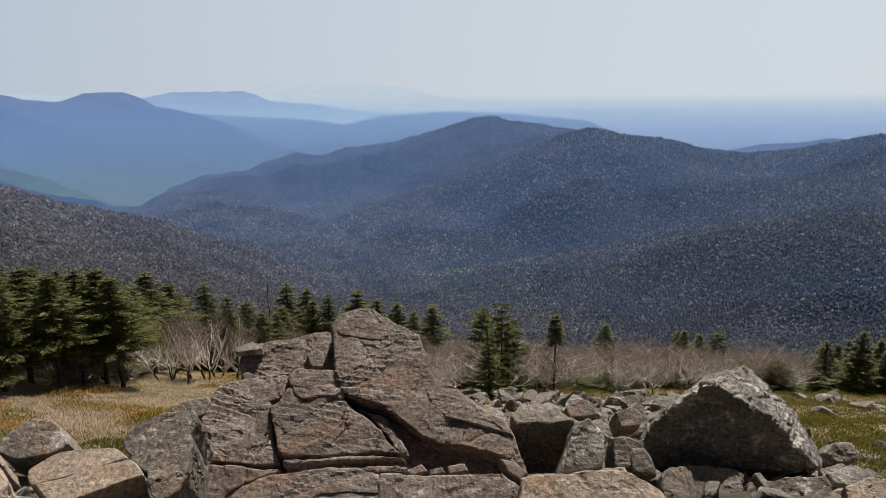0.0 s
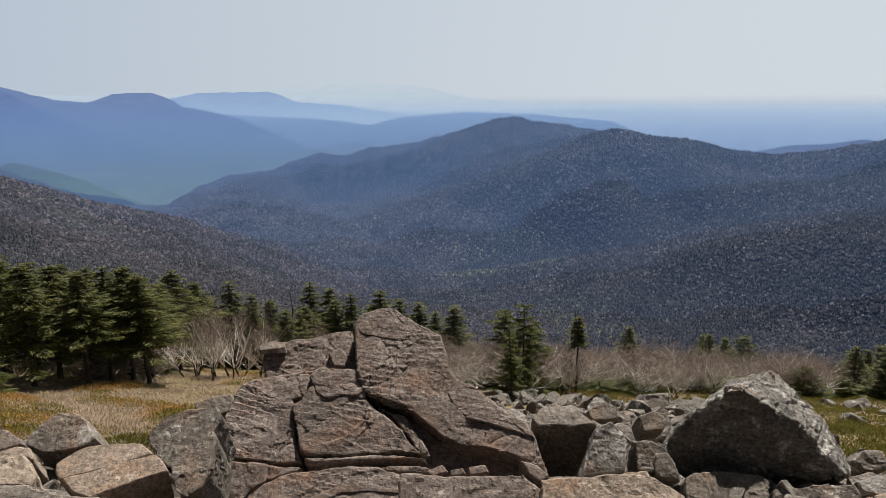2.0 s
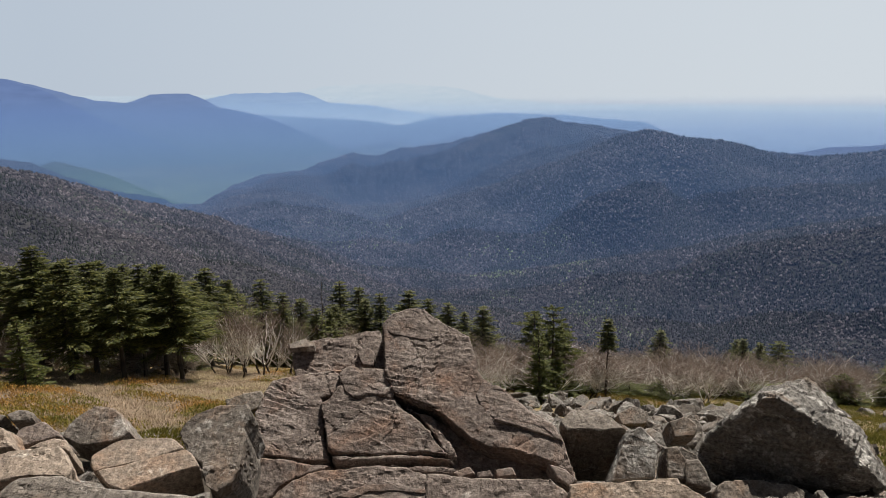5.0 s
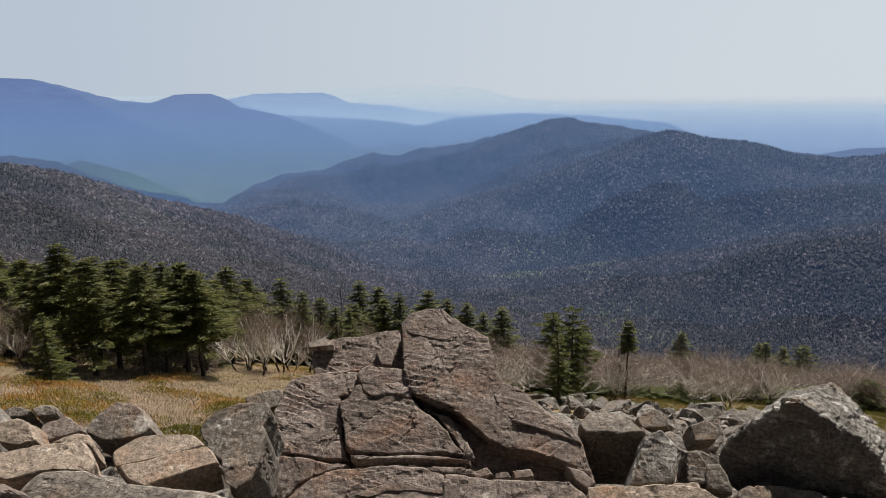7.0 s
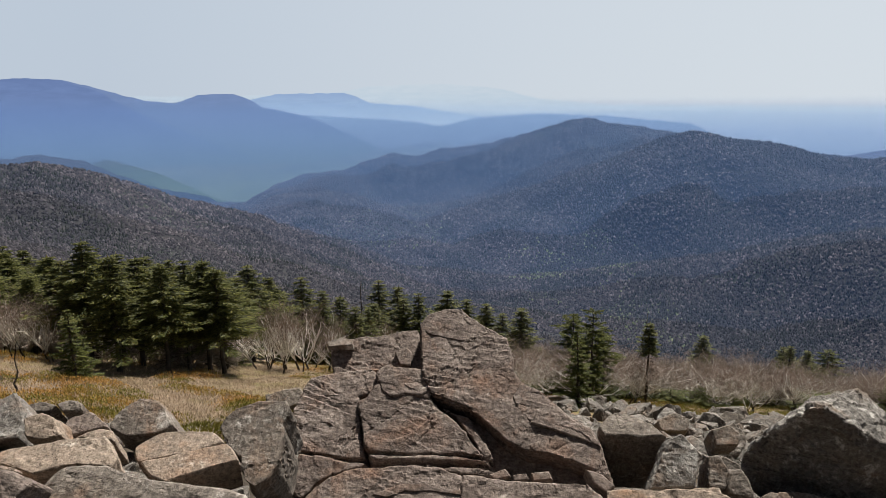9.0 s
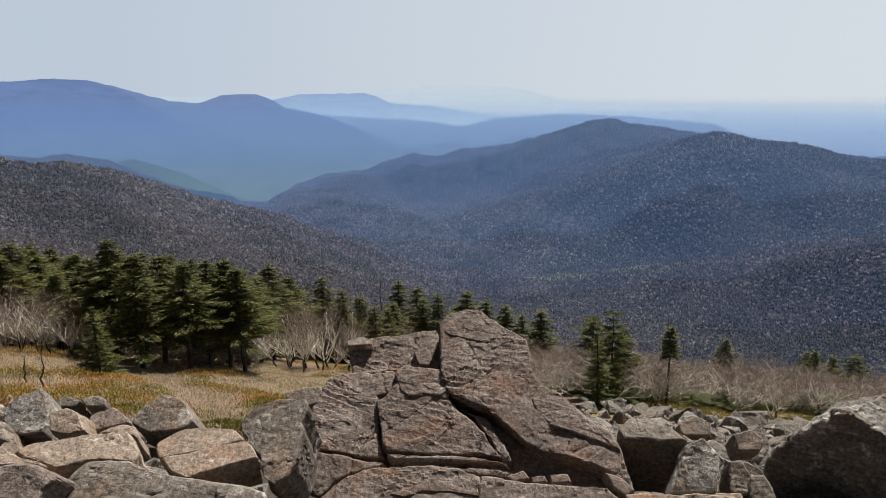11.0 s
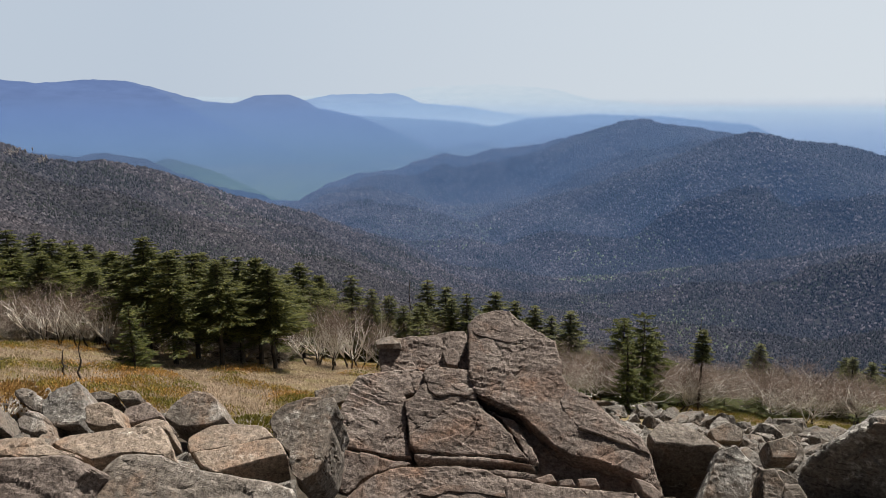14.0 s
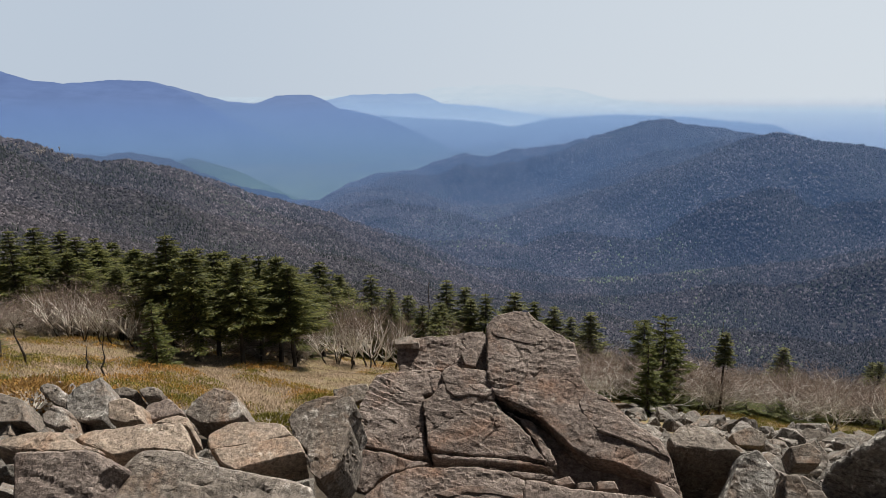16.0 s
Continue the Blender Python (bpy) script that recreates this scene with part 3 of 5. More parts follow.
def weather(bm, edge, rough, seed, strata=0.5, rounds=8):
    """Refine a closed mesh to the given edge length, then break its faces into planes, ledges, pits and chipped edges."""
    bmesh.ops.triangulate(bm, faces=bm.faces[:])
    for _ in range(rounds):
        long = [e for e in bm.edges if e.calc_length() > edge * 1.5]
        if not long:
            break
        bmesh.ops.subdivide_edges(bm, edges=long, cuts=1)
        bmesh.ops.triangulate(bm, faces=[f for f in bm.faces if len(f.verts) > 3])
    bmesh.ops.smooth_vert(bm, verts=bm.verts[:], factor=0.25, use_axis_x=True, use_axis_y=True, use_axis_z=True)
    bm.normal_update()
    moves = []
    s = Vector((seed * 7.3, seed * 3.1, seed * 1.7))
    for v in bm.verts:
        p = v.co + s
        mean = sum((f.normal for f in v.link_faces), Vector()) / max(1, len(v.link_faces))
        worn = min(1.0, max(0.0, 1 - mean.length) * 5)
        flat = Vector((p.x, p.y, p.z * 1.5))
        wide = noise.noise(p * 1.2)
        run = (p.z + 0.12 * p.x - 0.05 * p.y) * 22.0 + 0.8 * noise.noise(p * 1.5) + 0.4 * noise.noise(p * 5.0)
        lip = (run - math.floor(run)) * max(0.0, noise.noise(p * 2.1 + Vector((3, 1, 7))) + 0.12)
        chip = noise.noise(p * 5.5) + 0.8 * noise.noise(p * 11.0) + 0.6 * noise.noise(p * 23.0)
        gouge = max(0.0, noise.noise(Vector((p.x * 2.6, p.y * 2.6, p.z * 9.0)) + Vector((5, 2, 8))) - 0.30)
        split = max(0.0, 0.020 - abs(noise.noise(p * 1.1 + Vector((9, 4, 2))))) * 50
        h = 0.40 * wide + 0.85 * facet(flat, 1.9) + 0.34 * facet(flat, 6.0) + strata * 0.9 * lip + 0.30 * chip - 1.5 * gouge - 0.35 * split
        h -= worn * 0.8 * max(0.0, 0.2 + noise.noise(p * 4.5) + 0.5 * noise.noise(p * 11))
        moves.append(v.normal * rough * h)
    for v, m in zip(bm.verts, moves):
        v.co += m
    bm.normal_update()


def slab(name, corners, y0, lean, depth, mat, parent, seed, edge=0.04, rough=0.028, strata=0.8, label="", flare=0.06):
    """A plate of rock: an outline (x, z) on a face that leans back from the base, with real thickness behind it."""
    bm = bmesh.new()
    n = Vector((0, -1, lean)).normalized()
    front = [bm.verts.new(Vector((x, y0 + lean * (z + 2.1), z))) for x, z in corners]
    mid = sum((v.co for v in front), Vector()) / len(front)
    rear = [bm.verts.new(v.co - n * depth + (v.co - mid) * flare) for v in front]
    bm.faces.new(front)
    bm.faces.new(rear[::-1])
    for i in range(len(front)):
        j = (i + 1) % len(front)
        bm.faces.new((front[j], front[i], rear[i], rear[j]))
    bmesh.ops.recalc_face_normals(bm, faces=bm.faces[:])
    rim = [e for e in bm.edges if len({v for v in e.verts} & set(front)) == 2]
    bmesh.ops.bevel(bm, geom=rim, offset=min(0.014, depth * 0.06), segments=1, affect="EDGES", clamp_overlap=True)
    weather(bm, edge, rough, seed, strata)
    return part(name, bm, mat, parent, label)


def stone_mesh(points, edge, rough, seed, strata=0.4, bevel=0.03):
    bm = bmesh.new()
    vs = [bm.verts.new(p) for p in points]
    hull = bmesh.ops.convex_hull(bm, input=vs)
    bmesh.ops.delete(bm, geom=list({g for g in hull["geom_interior"] + hull["geom_unused"] if isinstance(g, bmesh.types.BMVert)}), context="VERTS")
    bmesh.ops.dissolve_limit(bm, angle_limit=radians(4), verts=bm.verts[:], edges=bm.edges[:])
    bmesh.ops.bevel(bm, geom=bm.edges[:], offset=bevel, segments=1, affect="EDGES", clamp_overlap=True)
    bmesh.ops.recalc_face_normals(bm, faces=bm.faces[:])
    weather(bm, edge, rough, seed, strata)
    return bm


def block_points(w, d, h, seed, jitter=0.22, tilt=0.0, taper=0.8):
    """Corners of a broken block: a jittered box with some corners split off; tilt raises the rear of its top."""
    rnd = random.Random(seed)
    pts = []
    for sx in (-1, 1):
        for sy in (-1, 1):
            for top in (0, 1):
                k = taper if top else 1.0
                x, y = sx * w / 2 * k * rnd.uniform(1 - jitter, 1 + jitter * 0.4), sy * d / 2 * k * rnd.uniform(1 - jitter, 1 + jitter * 0.4)
                z = (h * rnd.uniform(1 - jitter, 1.05) + sy * tilt * h if top else -0.25 * h - 0.22 * d)
                if top and rnd.random() < 0.6:      # a split corner leaves two or three new ones
                    pts += [(x * rnd.uniform(0.5, 0.8), y, z), (x, y * rnd.uniform(0.5, 0.8), z * rnd.uniform(0.85, 1.0)), (x, y, z * rnd.uniform(0.3, 0.7))]
                else:
                    pts.append((x, y, z))
    for _ in range(3):
        a = rnd.uniform(0, 6.28)
        pts.append((w * 0.54 * math.cos(a), d * 0.54 * math.sin(a), h * rnd.uniform(0.1, 0.75)))
    return pts


# the large cracked outcrop
outcrop = tagged(new("rock_outcrop"), "large brown layered rock outcrop split by deep cracks", "rock")
slab("rock_plate", [(-1.26, -0.89), (-1.18, -0.81), (-1.01, -0.76), (-0.81, -0.75), (-0.71, -0.82), (-0.50, -0.90), (-0.41, -0.93), (-0.28, -0.99), (-0.19, -1.15), (-0.19, -1.24), (-0.11, -1.30), (0.10, -1.38), (0.36, -1.52), (0.61, -1.61), (0.71, -1.73), (0.75, -1.87), (0.78, -1.94), (0.65, -1.88), (0.44, -1.83), (0.19, -1.79), (-0.04, -1.78), (-0.23, -1.72), (-0.40, -1.63), (-0.63, -1.52), (-0.77, -1.49), (-0.95, -1.45), (-1.07, -1.41), (-1.14, -1.31), (-1.21, -1.11)], 5.69, 1.25, 0.42, ROCK, outcrop, 1.0, edge=0.02, label="thick tilted brown plate above a dark crack")
slab("rock_plate", [(-1.25, -0.89), (-1.18, -0.82), (-1.01, -0.77), (-0.82, -0.76), (-0.72, -0.82), (-0.52, -0.90), (-0.48, -0.95), (-0.59, -0.99), (-0.77, -1.02), (-0.96, -1.00), (-1.13, -0.98), (-1.21, -0.95)], 5.51, 1.40, 0.25, ROCK, outcrop, 1.5, edge=0.02, rough=0.016, label="paler weathered cap of the plate")
slab("rock_plate", [(-0.19, -1.42), (-0.11, -1.32), (0.10, -1.38), (0.35, -1.52), (0.60, -1.61), (0.69, -1.71), (0.49, -1.67), (0.22, -1.62), (0.02, -1.59), (-0.12, -1.51)], 5.61, 1.35, 0.20, ROCK, outcrop, 1.7, edge=0.02, rough=0.02)
slab("rock_plate", [(-2.34, -1.25), (-2.13, -1.19), (-1.83, -1.15), (-1.57, -1.10), (-1.36, -1.07), (-1.31, -1.16), (-1.23, -1.40), (-1.43, -1.42), (-1.69, -1.43), (-1.94, -1.48), (-2.06, -1.51), (-2.23, -1.51), (-2.31, -1.38)], 6.25, 1.25, 0.50, ROCK, outcrop, 2.0, edge=0.022)
slab("ledge", [(-2.38, -1.18), (-2.21, -1.14), (-2.09, -1.16), (-2.07, -1.19), (-2.23, -1.20), (-2.34, -1.21)], 5.21, 2.20, 0.08, ROCK_GREY, outcrop, 2.3, edge=0.02, rough=0.012, label="pale overhanging edge of the plate")
slab("rock_fragment", [(-2.38, -1.24), (-2.31, -1.22), (-2.25, -1.37), (-2.27, -1.48), (-2.33, -1.37)], 6.61, 0.90, 0.30, ROCK, outcrop, 2.4, edge=0.03, rough=0.015)
slab("rock_fragment", [(-1.58, -1.25), (-1.46, -1.20), (-1.37, -1.24), (-1.35, -1.36), (-1.49, -1.35)], 6.15, 1.25, 0.20, ROCK, outcrop, 2.6, edge=0.025, rough=0.015)
slab("rock_plate", [(-2.44, -1.48), (-2.40, -1.42), (-2.24, -1.38), (-2.00, -1.34), (-1.75, -1.31), (-1.64, -1.34), (-1.62, -1.47), (-1.83, -1.53), (-1.77, -1.68), (-1.68, -1.87), (-1.63, -1.95), (-1.81, -1.96), (-2.11, -1.94), (-2.44, -1.93), (-2.55, -1.90), (-2.54, -1.83), (-2.51, -1.69), (-2.46, -1.56)], 5.84, 1.25, 0.60, ROCK, outcrop, 4.0, edge=0.02)
slab("rock_plate", [(-2.53, -1.91), (-2.42, -1.93), (-2.09, -1.95), (-1.79, -1.97), (-1.61, -1.97), (-1.76, -2.02), (-1.94, -2.06), (-2.06, -2.12), (-2.20, -2.23), (-2.30, -2.19), (-2.43, -2.07)], 5.82, 1.15, 0.50, ROCK, outcrop, 4.4, edge=0.022)
slab("rock_plate", [(-1.72, -1.50), (-1.65, -1.40), (-1.12, -1.37), (-1.04, -1.49), (-0.96, -1.55), (-0.79, -1.62), (-0.61, -1.73), (-0.46, -1.85), (-0.67, -1.84), (-1.11, -1.87), (-1.58, -1.87), (-1.65, -1.84), (-1.73, -1.69), (-1.81, -1.54)], 5.75, 1.25, 0.60, ROCK, outcrop, 3.0, edge=0.02)
slab("rock_plate", [(-1.67, -1.33), (-1.64, -1.28), (-1.57, -1.25), (-1.43, -1.26), (-1.27, -1.26), (-1.16, -1.27), (-1.13, -1.34), (-1.06, -1.43), (-1.15, -1.47), (-1.32, -1.46), (-1.46, -1.49), (-1.57, -1.45)], 5.74, 1.25, 0.30, ROCK, outcrop, 3.2, edge=0.02)
slab("rock_plate", [(-0.92, -1.56), (-0.62, -1.61), (-0.47, -1.75), (-0.35, -1.88), (-0.44, -1.88), (-0.59, -1.74), (-0.77, -1.62)], 5.79, 1.25, 0.50, ROCK, outcrop, 3.5, edge=0.025)
slab("rock_plate", [(-0.64, -1.68), (-0.41, -1.78), (-0.04, -1.93), (0.45, -1.97), (0.78, -2.05), (0.77, -2.16), (-0.33, -2.15), (-0.47, -1.93)], 6.10, 1.00, 0.40, ROCK, outcrop, 6.0, edge=0.03, rough=0.02)
slab("ledge", [(-1.59, -1.89), (-1.11, -1.88), (-0.72, -1.86), (-0.41, -1.87), (-0.38, -1.89), (-0.72, -1.89), (-1.11, -1.90), (-1.53, -1.92)], 5.74, 1.25, 0.20, ROCK, outcrop, 8.0, edge=0.018, rough=0.034, label="thin broken ledge along a bedding crack")
slab("ledge", [(-0.98, -1.88), (-0.64, -1.88), (-0.40, -1.88), (-0.32, -1.89), (-0.37, -1.92), (-0.64, -1.92), (-0.94, -1.90)], 5.59, 1.25, 0.20, ROCK, outcrop, 8.7, edge=0.018, rough=0.034)
slab("rock_fragment", [(-0.38, -1.91), (-0.22, -1.86), (-0.16, -1.91), (-0.31, -1.94)], 5.58, 1.25, 0.18, ROCK, outcrop, 9.0, edge=0.03, rough=0.01)
slab("rock_fragment", [(-0.15, -1.90), (-0.02, -1.88), (0.01, -1.92), (-0.14, -1.94)], 5.58, 1.25, 0.18, ROCK, outcrop, 10.0, edge=0.03, rough=0.01)
slab("rock_fragment", [(0.02, -1.88), (0.19, -1.86), (0.23, -1.91), (0.04, -1.93)], 5.58, 1.25, 0.18, ROCK, outcrop, 11.0, edge=0.03, rough=0.01)
slab("rock_fragment", [(0.53, -1.83), (0.69, -1.86), (0.80, -1.92), (0.73, -1.97), (0.61, -1.92)], 5.58, 1.25, 0.25, ROCK, outcrop, 13.0, edge=0.03, rough=0.01)
slab("rock_plate", [(-2.12, -2.11), (-1.99, -2.00), (-1.88, -1.95), (-1.70, -1.90), (-1.40, -1.87), (-1.07, -1.85), (-0.85, -1.85), (-0.63, -1.88), (-0.59, -1.95), (-0.58, -2.22), (-2.01, -2.29)], 5.45, 1.35, 0.60, ROCK, outcrop, 5.0, edge=0.022)
slab("rock_plate", [(-0.61, -1.88), (-0.39, -1.88), (-0.20, -1.89), (0.01, -1.89), (0.21, -1.89), (0.42, -1.87), (0.53, -1.87), (0.65, -1.93), (0.74, -2.00), (0.70, -2.16), (-0.58, -2.21)], 5.43, 1.35, 0.60, ROCK, outcrop, 5.5, edge=0.024)
slab("ledge", [(-1.45, -2.02), (-1.20, -1.96), (-0.97, -1.93), (-0.86, -1.96), (-0.62, -1.96), (-0.60, -1.99), (-0.90, -1.98), (-1.14, -1.99), (-1.30, -2.03)], 5.39, 1.60, 0.12, ROCK, outcrop, 15.0, edge=0.022, rough=0.012)
slab("rock_core", [(-2.36, -1.75), (-1.79, -1.60), (-1.32, -1.36), (-0.80, -1.35), (0.46, -1.93), (0.68, -2.11), (0.72, -2.42), (-2.21, -2.55), (-2.38, -2.27)], 6.30, 1.25, 0.60, ROCK, outcrop, 7.0, edge=0.1)

# the sharp leaning boulder
hero = stone_mesh([(-0.61, -0.65, 1.48), (-0.46, -0.65, 1.50), (0.15, -0.65, 1.12), (0.48, -0.65, 0.77), (0.70, -0.65, 0.54), (-0.27, 0.05, 1.28), (-0.10, 0.05, 1.32), (0.13, 0.05, 1.41), (0.41, 0.05, 1.15), (0.58, 0.05, 1.05),
                   (0.87, 0.05, 0.77), (1.06, 0.05, 0.44), (1.17, 0.05, 0.20), (-0.62, -0.25, 1.18), (-0.91, -0.25, 0.95), (-1.03, -0.25, 0.76), (-1.04, -0.25, 0.60), (-0.90, -0.25, 0.27), (-0.61, -0.10, 0.06),
                   (0.39, -0.10, 0.04), (0.87, -0.10, 0.12), (-0.7, 0.9, -0.4), (0.8, 0.9, -0.4), (0.1, 0.8, 0.75)], 0.024, 0.075, 11, 0.4, 0.012)
ob = part("leaning_boulder", hero, ROCK_PALE)
ob.matrix_basis = pose(3.3, 7.2, -SL * 7.2 + SX * 3.3, 0, 0, 0)
tagged(ob, "sharp-edged grey boulder leaning on smaller rocks", "boulder", "boulders on the slope")

BLOCKS = [  # outline (x, z) of the upper face, where its plane starts, lean, thickness, rock, label, flare
    ([(-2.43, -0.95), (-2.41, -0.91), (-2.34, -0.85), (-2.17, -0.80), (-1.95, -0.79), (-1.90, -0.83), (-1.92, -0.91), (-1.89, -0.95), (-1.88, -1.04), (-1.87, -1.11), (-1.91, -1.18), (-1.99, -1.22), (-2.09, -1.19), (-2.17, -1.09), (-2.29, -1.05)], 2.99, 1.40, 0.60, ROCK_GREY, "weathered grey boulder with pale lichen", -0.08),
    ([(-3.55, -0.61), (-3.32, -0.59), (-3.05, -0.56), (-2.90, -0.58), (-2.85, -0.60), (-2.88, -0.66), (-2.87, -0.76), (-3.37, -0.82)], 1.65, 1.00, 0.60, ROCK, "brown block of broken rock with a pitted edge", 0.00),
    ([(-2.94, -0.80), (-2.94, -0.73), (-2.90, -0.69), (-2.62, -0.67), (-2.51, -0.69), (-2.30, -0.70), (-2.06, -0.71), (-1.82, -0.72), (-1.66, -0.73), (-1.56, -0.78), (-2.87, -0.88)], 1.07, 1.70, 0.50, ROCK_GREY, "broad grey-brown block with a pitted edge", 0.00),
    ([(-3.89, -0.97), (-3.80, -0.94), (-3.48, -0.90), (-3.13, -0.87), (-3.01, -0.90), (-2.92, -0.94), (-2.92, -0.97), (-3.19, -0.97), (-3.30, -0.98), (-3.46, -1.01), (-3.81, -0.98)], 1.02, 2.60, 0.50, ROCK_TAN, "tan flat-topped block of broken rock", 0.00),
    ([(-4.35, -0.93), (-4.25, -0.91), (-4.10, -0.89), (-3.87, -0.88), (-3.71, -0.90), (-3.38, -0.93), (-3.49, -0.92), (-3.89, -0.94), (-4.29, -0.95)], 0.44, 2.80, 0.40, ROCK_TAN, "tan flat-topped block of broken rock", 0.00),
    ([(-5.44, -1.44), (-5.30, -1.35), (-5.18, -1.29), (-5.03, -1.37), (-4.90, -1.46), (-4.86, -1.57), (-5.03, -1.60), (-5.24, -1.59), (-5.37, -1.51)], 4.57, 1.40, 0.50, ROCK_PALE, "upright pale grey block of broken rock", 0.00),
    ([(-4.70, -1.32), (-4.54, -1.28), (-4.40, -1.30), (-4.26, -1.41), (-4.39, -1.45), (-4.59, -1.44)], 4.30, 1.20, 0.40, ROCK_TAN, "tan flat-topped block of broken rock", 0.00),
    ([(-5.33, -1.45), (-5.26, -1.38), (-5.10, -1.40), (-4.98, -1.49), (-5.05, -1.52), (-5.24, -1.50)], 4.20, 1.30, 0.40, ROCK_GREY, "weathered grey boulder with pale lichen", 0.00),
    ([(-6.20, -1.60), (-6.16, -1.55), (-5.90, -1.61), (-5.76, -1.64), (-5.69, -1.73), (-5.90, -1.70)], 5.20, 1.40, 0.40, ROCK_GREY, "weathered grey boulder with pale lichen", 0.00),
    ([(-4.50, -1.55), (-4.49, -1.46), (-4.29, -1.42), (-4.11, -1.47), (-4.05, -1.50), (-4.26, -1.55), (-4.42, -1.58)], 4.60, 1.50, 0.40, ROCK, "reddish brown angular block among grey rocks", 0.00),
    ([(-4.19, -1.48), (-3.98, -1.42), (-3.86, -1.43), (-3.79, -1.48), (-4.00, -1.48)], 4.10, 1.80, 0.40, ROCK_TAN, "tan flat-topped block of broken rock", 0.00),
    ([(-4.40, -1.79), (-4.40, -1.72), (-4.28, -1.61), (-4.18, -1.56), (-4.01, -1.58), (-3.88, -1.62), (-3.71, -1.74), (-3.77, -1.79), (-3.95, -1.82), (-4.17, -1.84)], 5.60, 1.30, 0.50, ROCK_GREY, "weathered grey boulder with pale lichen", 0.05),
    ([(-5.53, -1.68), (-5.35, -1.64), (-5.15, -1.67), (-5.19, -1.72), (-5.41, -1.73)], 5.60, 1.40, 0.40, ROCK_GREY, "weathered grey boulder with pale lichen", 0.00),
    ([(-5.16, -1.66), (-5.03, -1.62), (-4.86, -1.64), (-4.84, -1.69), (-5.05, -1.71)], 5.60, 1.40, 0.40, ROCK_GREY, "weathered grey boulder with pale lichen", 0.00),
    ([(0.67, -1.59), (0.84, -1.52), (1.00, -1.53), (1.20, -1.57), (1.32, -1.62), (1.05, -1.63), (0.74, -1.63)], 5.02, 2.60, 0.80, ROCK_GREY, "weathered grey boulder with pale lichen", -0.05),
    ([(1.27, -1.49), (1.40, -1.44), (1.49, -1.52), (1.59, -1.61), (1.53, -1.65), (1.48, -1.82), (1.08, -1.86), (1.18, -1.67)], 5.50, 0.75, 0.50, ROCK_PALE, "grey block whose near face lies in shade", 0.00),
    ([(2.38, -2.67), (2.62, -2.61), (2.76, -2.70), (2.70, -2.80), (2.43, -2.82)], 9.20, 1.00, 0.50, ROCK_GREY, "weathered grey boulder with pale lichen", 0.00),
    ([(1.67, -1.72), (1.78, -1.70), (1.85, -1.80), (1.81, -1.94), (1.65, -1.93)], 5.75, 0.90, 0.40, ROCK_GREY, "weathered grey boulder with pale lichen", 0.00),
    ([(1.85, -1.80), (1.97, -1.79), (2.04, -1.92), (2.05, -1.99), (1.82, -1.96)], 5.75, 0.90, 0.40, ROCK_GREY, "weathered grey boulder with pale lichen", 0.00),
    ([(-6.5, -1.47), (-6.21, -1.41), (-5.8, -1.44), (-5.57, -1.58), (-6.18, -1.64)], 4.37, 1.40, 0.40, ROCK_GREY, "weathered grey boulder with pale lichen", 0.00),
    ([(0.66, -1.64), (0.97, -1.62), (1.37, -1.6), (1.59, -1.61), (1.87, -1.71), (1.86, -1.85), (0.62, -1.84)], 4.56, 1.50, 0.50, ROCK_TAN, "tan flat-topped block of broken rock", 0.00),
    ([(1.44, -1.86), (1.47, -1.84), (1.7, -1.83), (1.73, -1.9), (1.49, -1.91)], 5.40, 1.30, 0.25, ROCK_TAN, "tan flat-topped block of broken rock", 0.00),
    ([(2.23, -2.16), (2.33, -2.13), (2.55, -2.12), (2.96, -2.14), (3.07, -2.18), (3.01, -2.28), (2.91, -2.39), (2.17, -2.39), (2.2, -2.26)], 6.30, 1.30, 0.50, ROCK_GREY, "broken grey block shaded by the leaning boulder", 0.00),
    ([(3.07, -2.21), (3.51, -2.18), (3.86, -2.18), (3.88, -2.24), (3.85, -2.35), (2.95, -2.35)], 6.25, 1.40, 0.50, ROCK_GREY, "grey flat slab under the leaning boulder", 0.00),
    ([(3.97, -2.23), (4.2, -2.19), (4.46, -2.21), (4.5, -2.26), (4.19, -2.31), (3.99, -2.29)], 6.50, 1.60, 0.50, ROCK_PALE, "pale broken slab under the leaning boulder", 0.00),
    ([(1.72, -2.11), (2.0, -2.08), (2.09, -2.14), (2.05, -2.24), (1.69, -2.23)], 5.90, 1.20, 0.50, ROCK_GREY, "weathered grey boulder with pale lichen", 0.00),
    ([(3.76, -2.18), (4.05, -2.16), (4.29, -2.19), (4.22, -2.28), (3.69, -2.27)], 6.00, 1.50, 0.50, ROCK_TAN, "tan flat-topped block of broken rock", 0.00),
    ([(4.02, -2.31), (4.3, -2.28), (4.47, -2.35), (4.25, -2.39), (4.02, -2.38)], 6.92, 1.80, 0.40, ROCK_GREY, "weathered grey boulder with pale lichen", 0.00),
    ([(3.84, -2.08), (4.13, -2.03), (4.44, -2.05), (4.38, -2.17), (3.82, -2.19)], 5.77, 1.70, 0.40, ROCK_TAN, "tan flat-topped block of broken rock", 0.00),
    ([(5.01, -2.95), (5.14, -2.86), (5.39, -2.87), (5.39, -3.04), (5.1, -3.06)], 8.80, 0.90, 0.40, ROCK_GREY, "weathered grey boulder with pale lichen", 0.00),
    ([(2.78, -3.49), (3.15, -3.29), (3.3, -3.43), (3.29, -3.66), (2.88, -3.67)], 11.43, 1.00, 0.50, ROCK_GREY, "weathered grey boulder with pale lichen", 0.00),
    ([(1.85, -2.15), (2.02, -2.07), (2.19, -2.13), (2.2, -2.33), (1.87, -2.36)], 6.77, 0.90, 0.50, ROCK_GREY, "weathered grey boulder with pale lichen", 0.00),
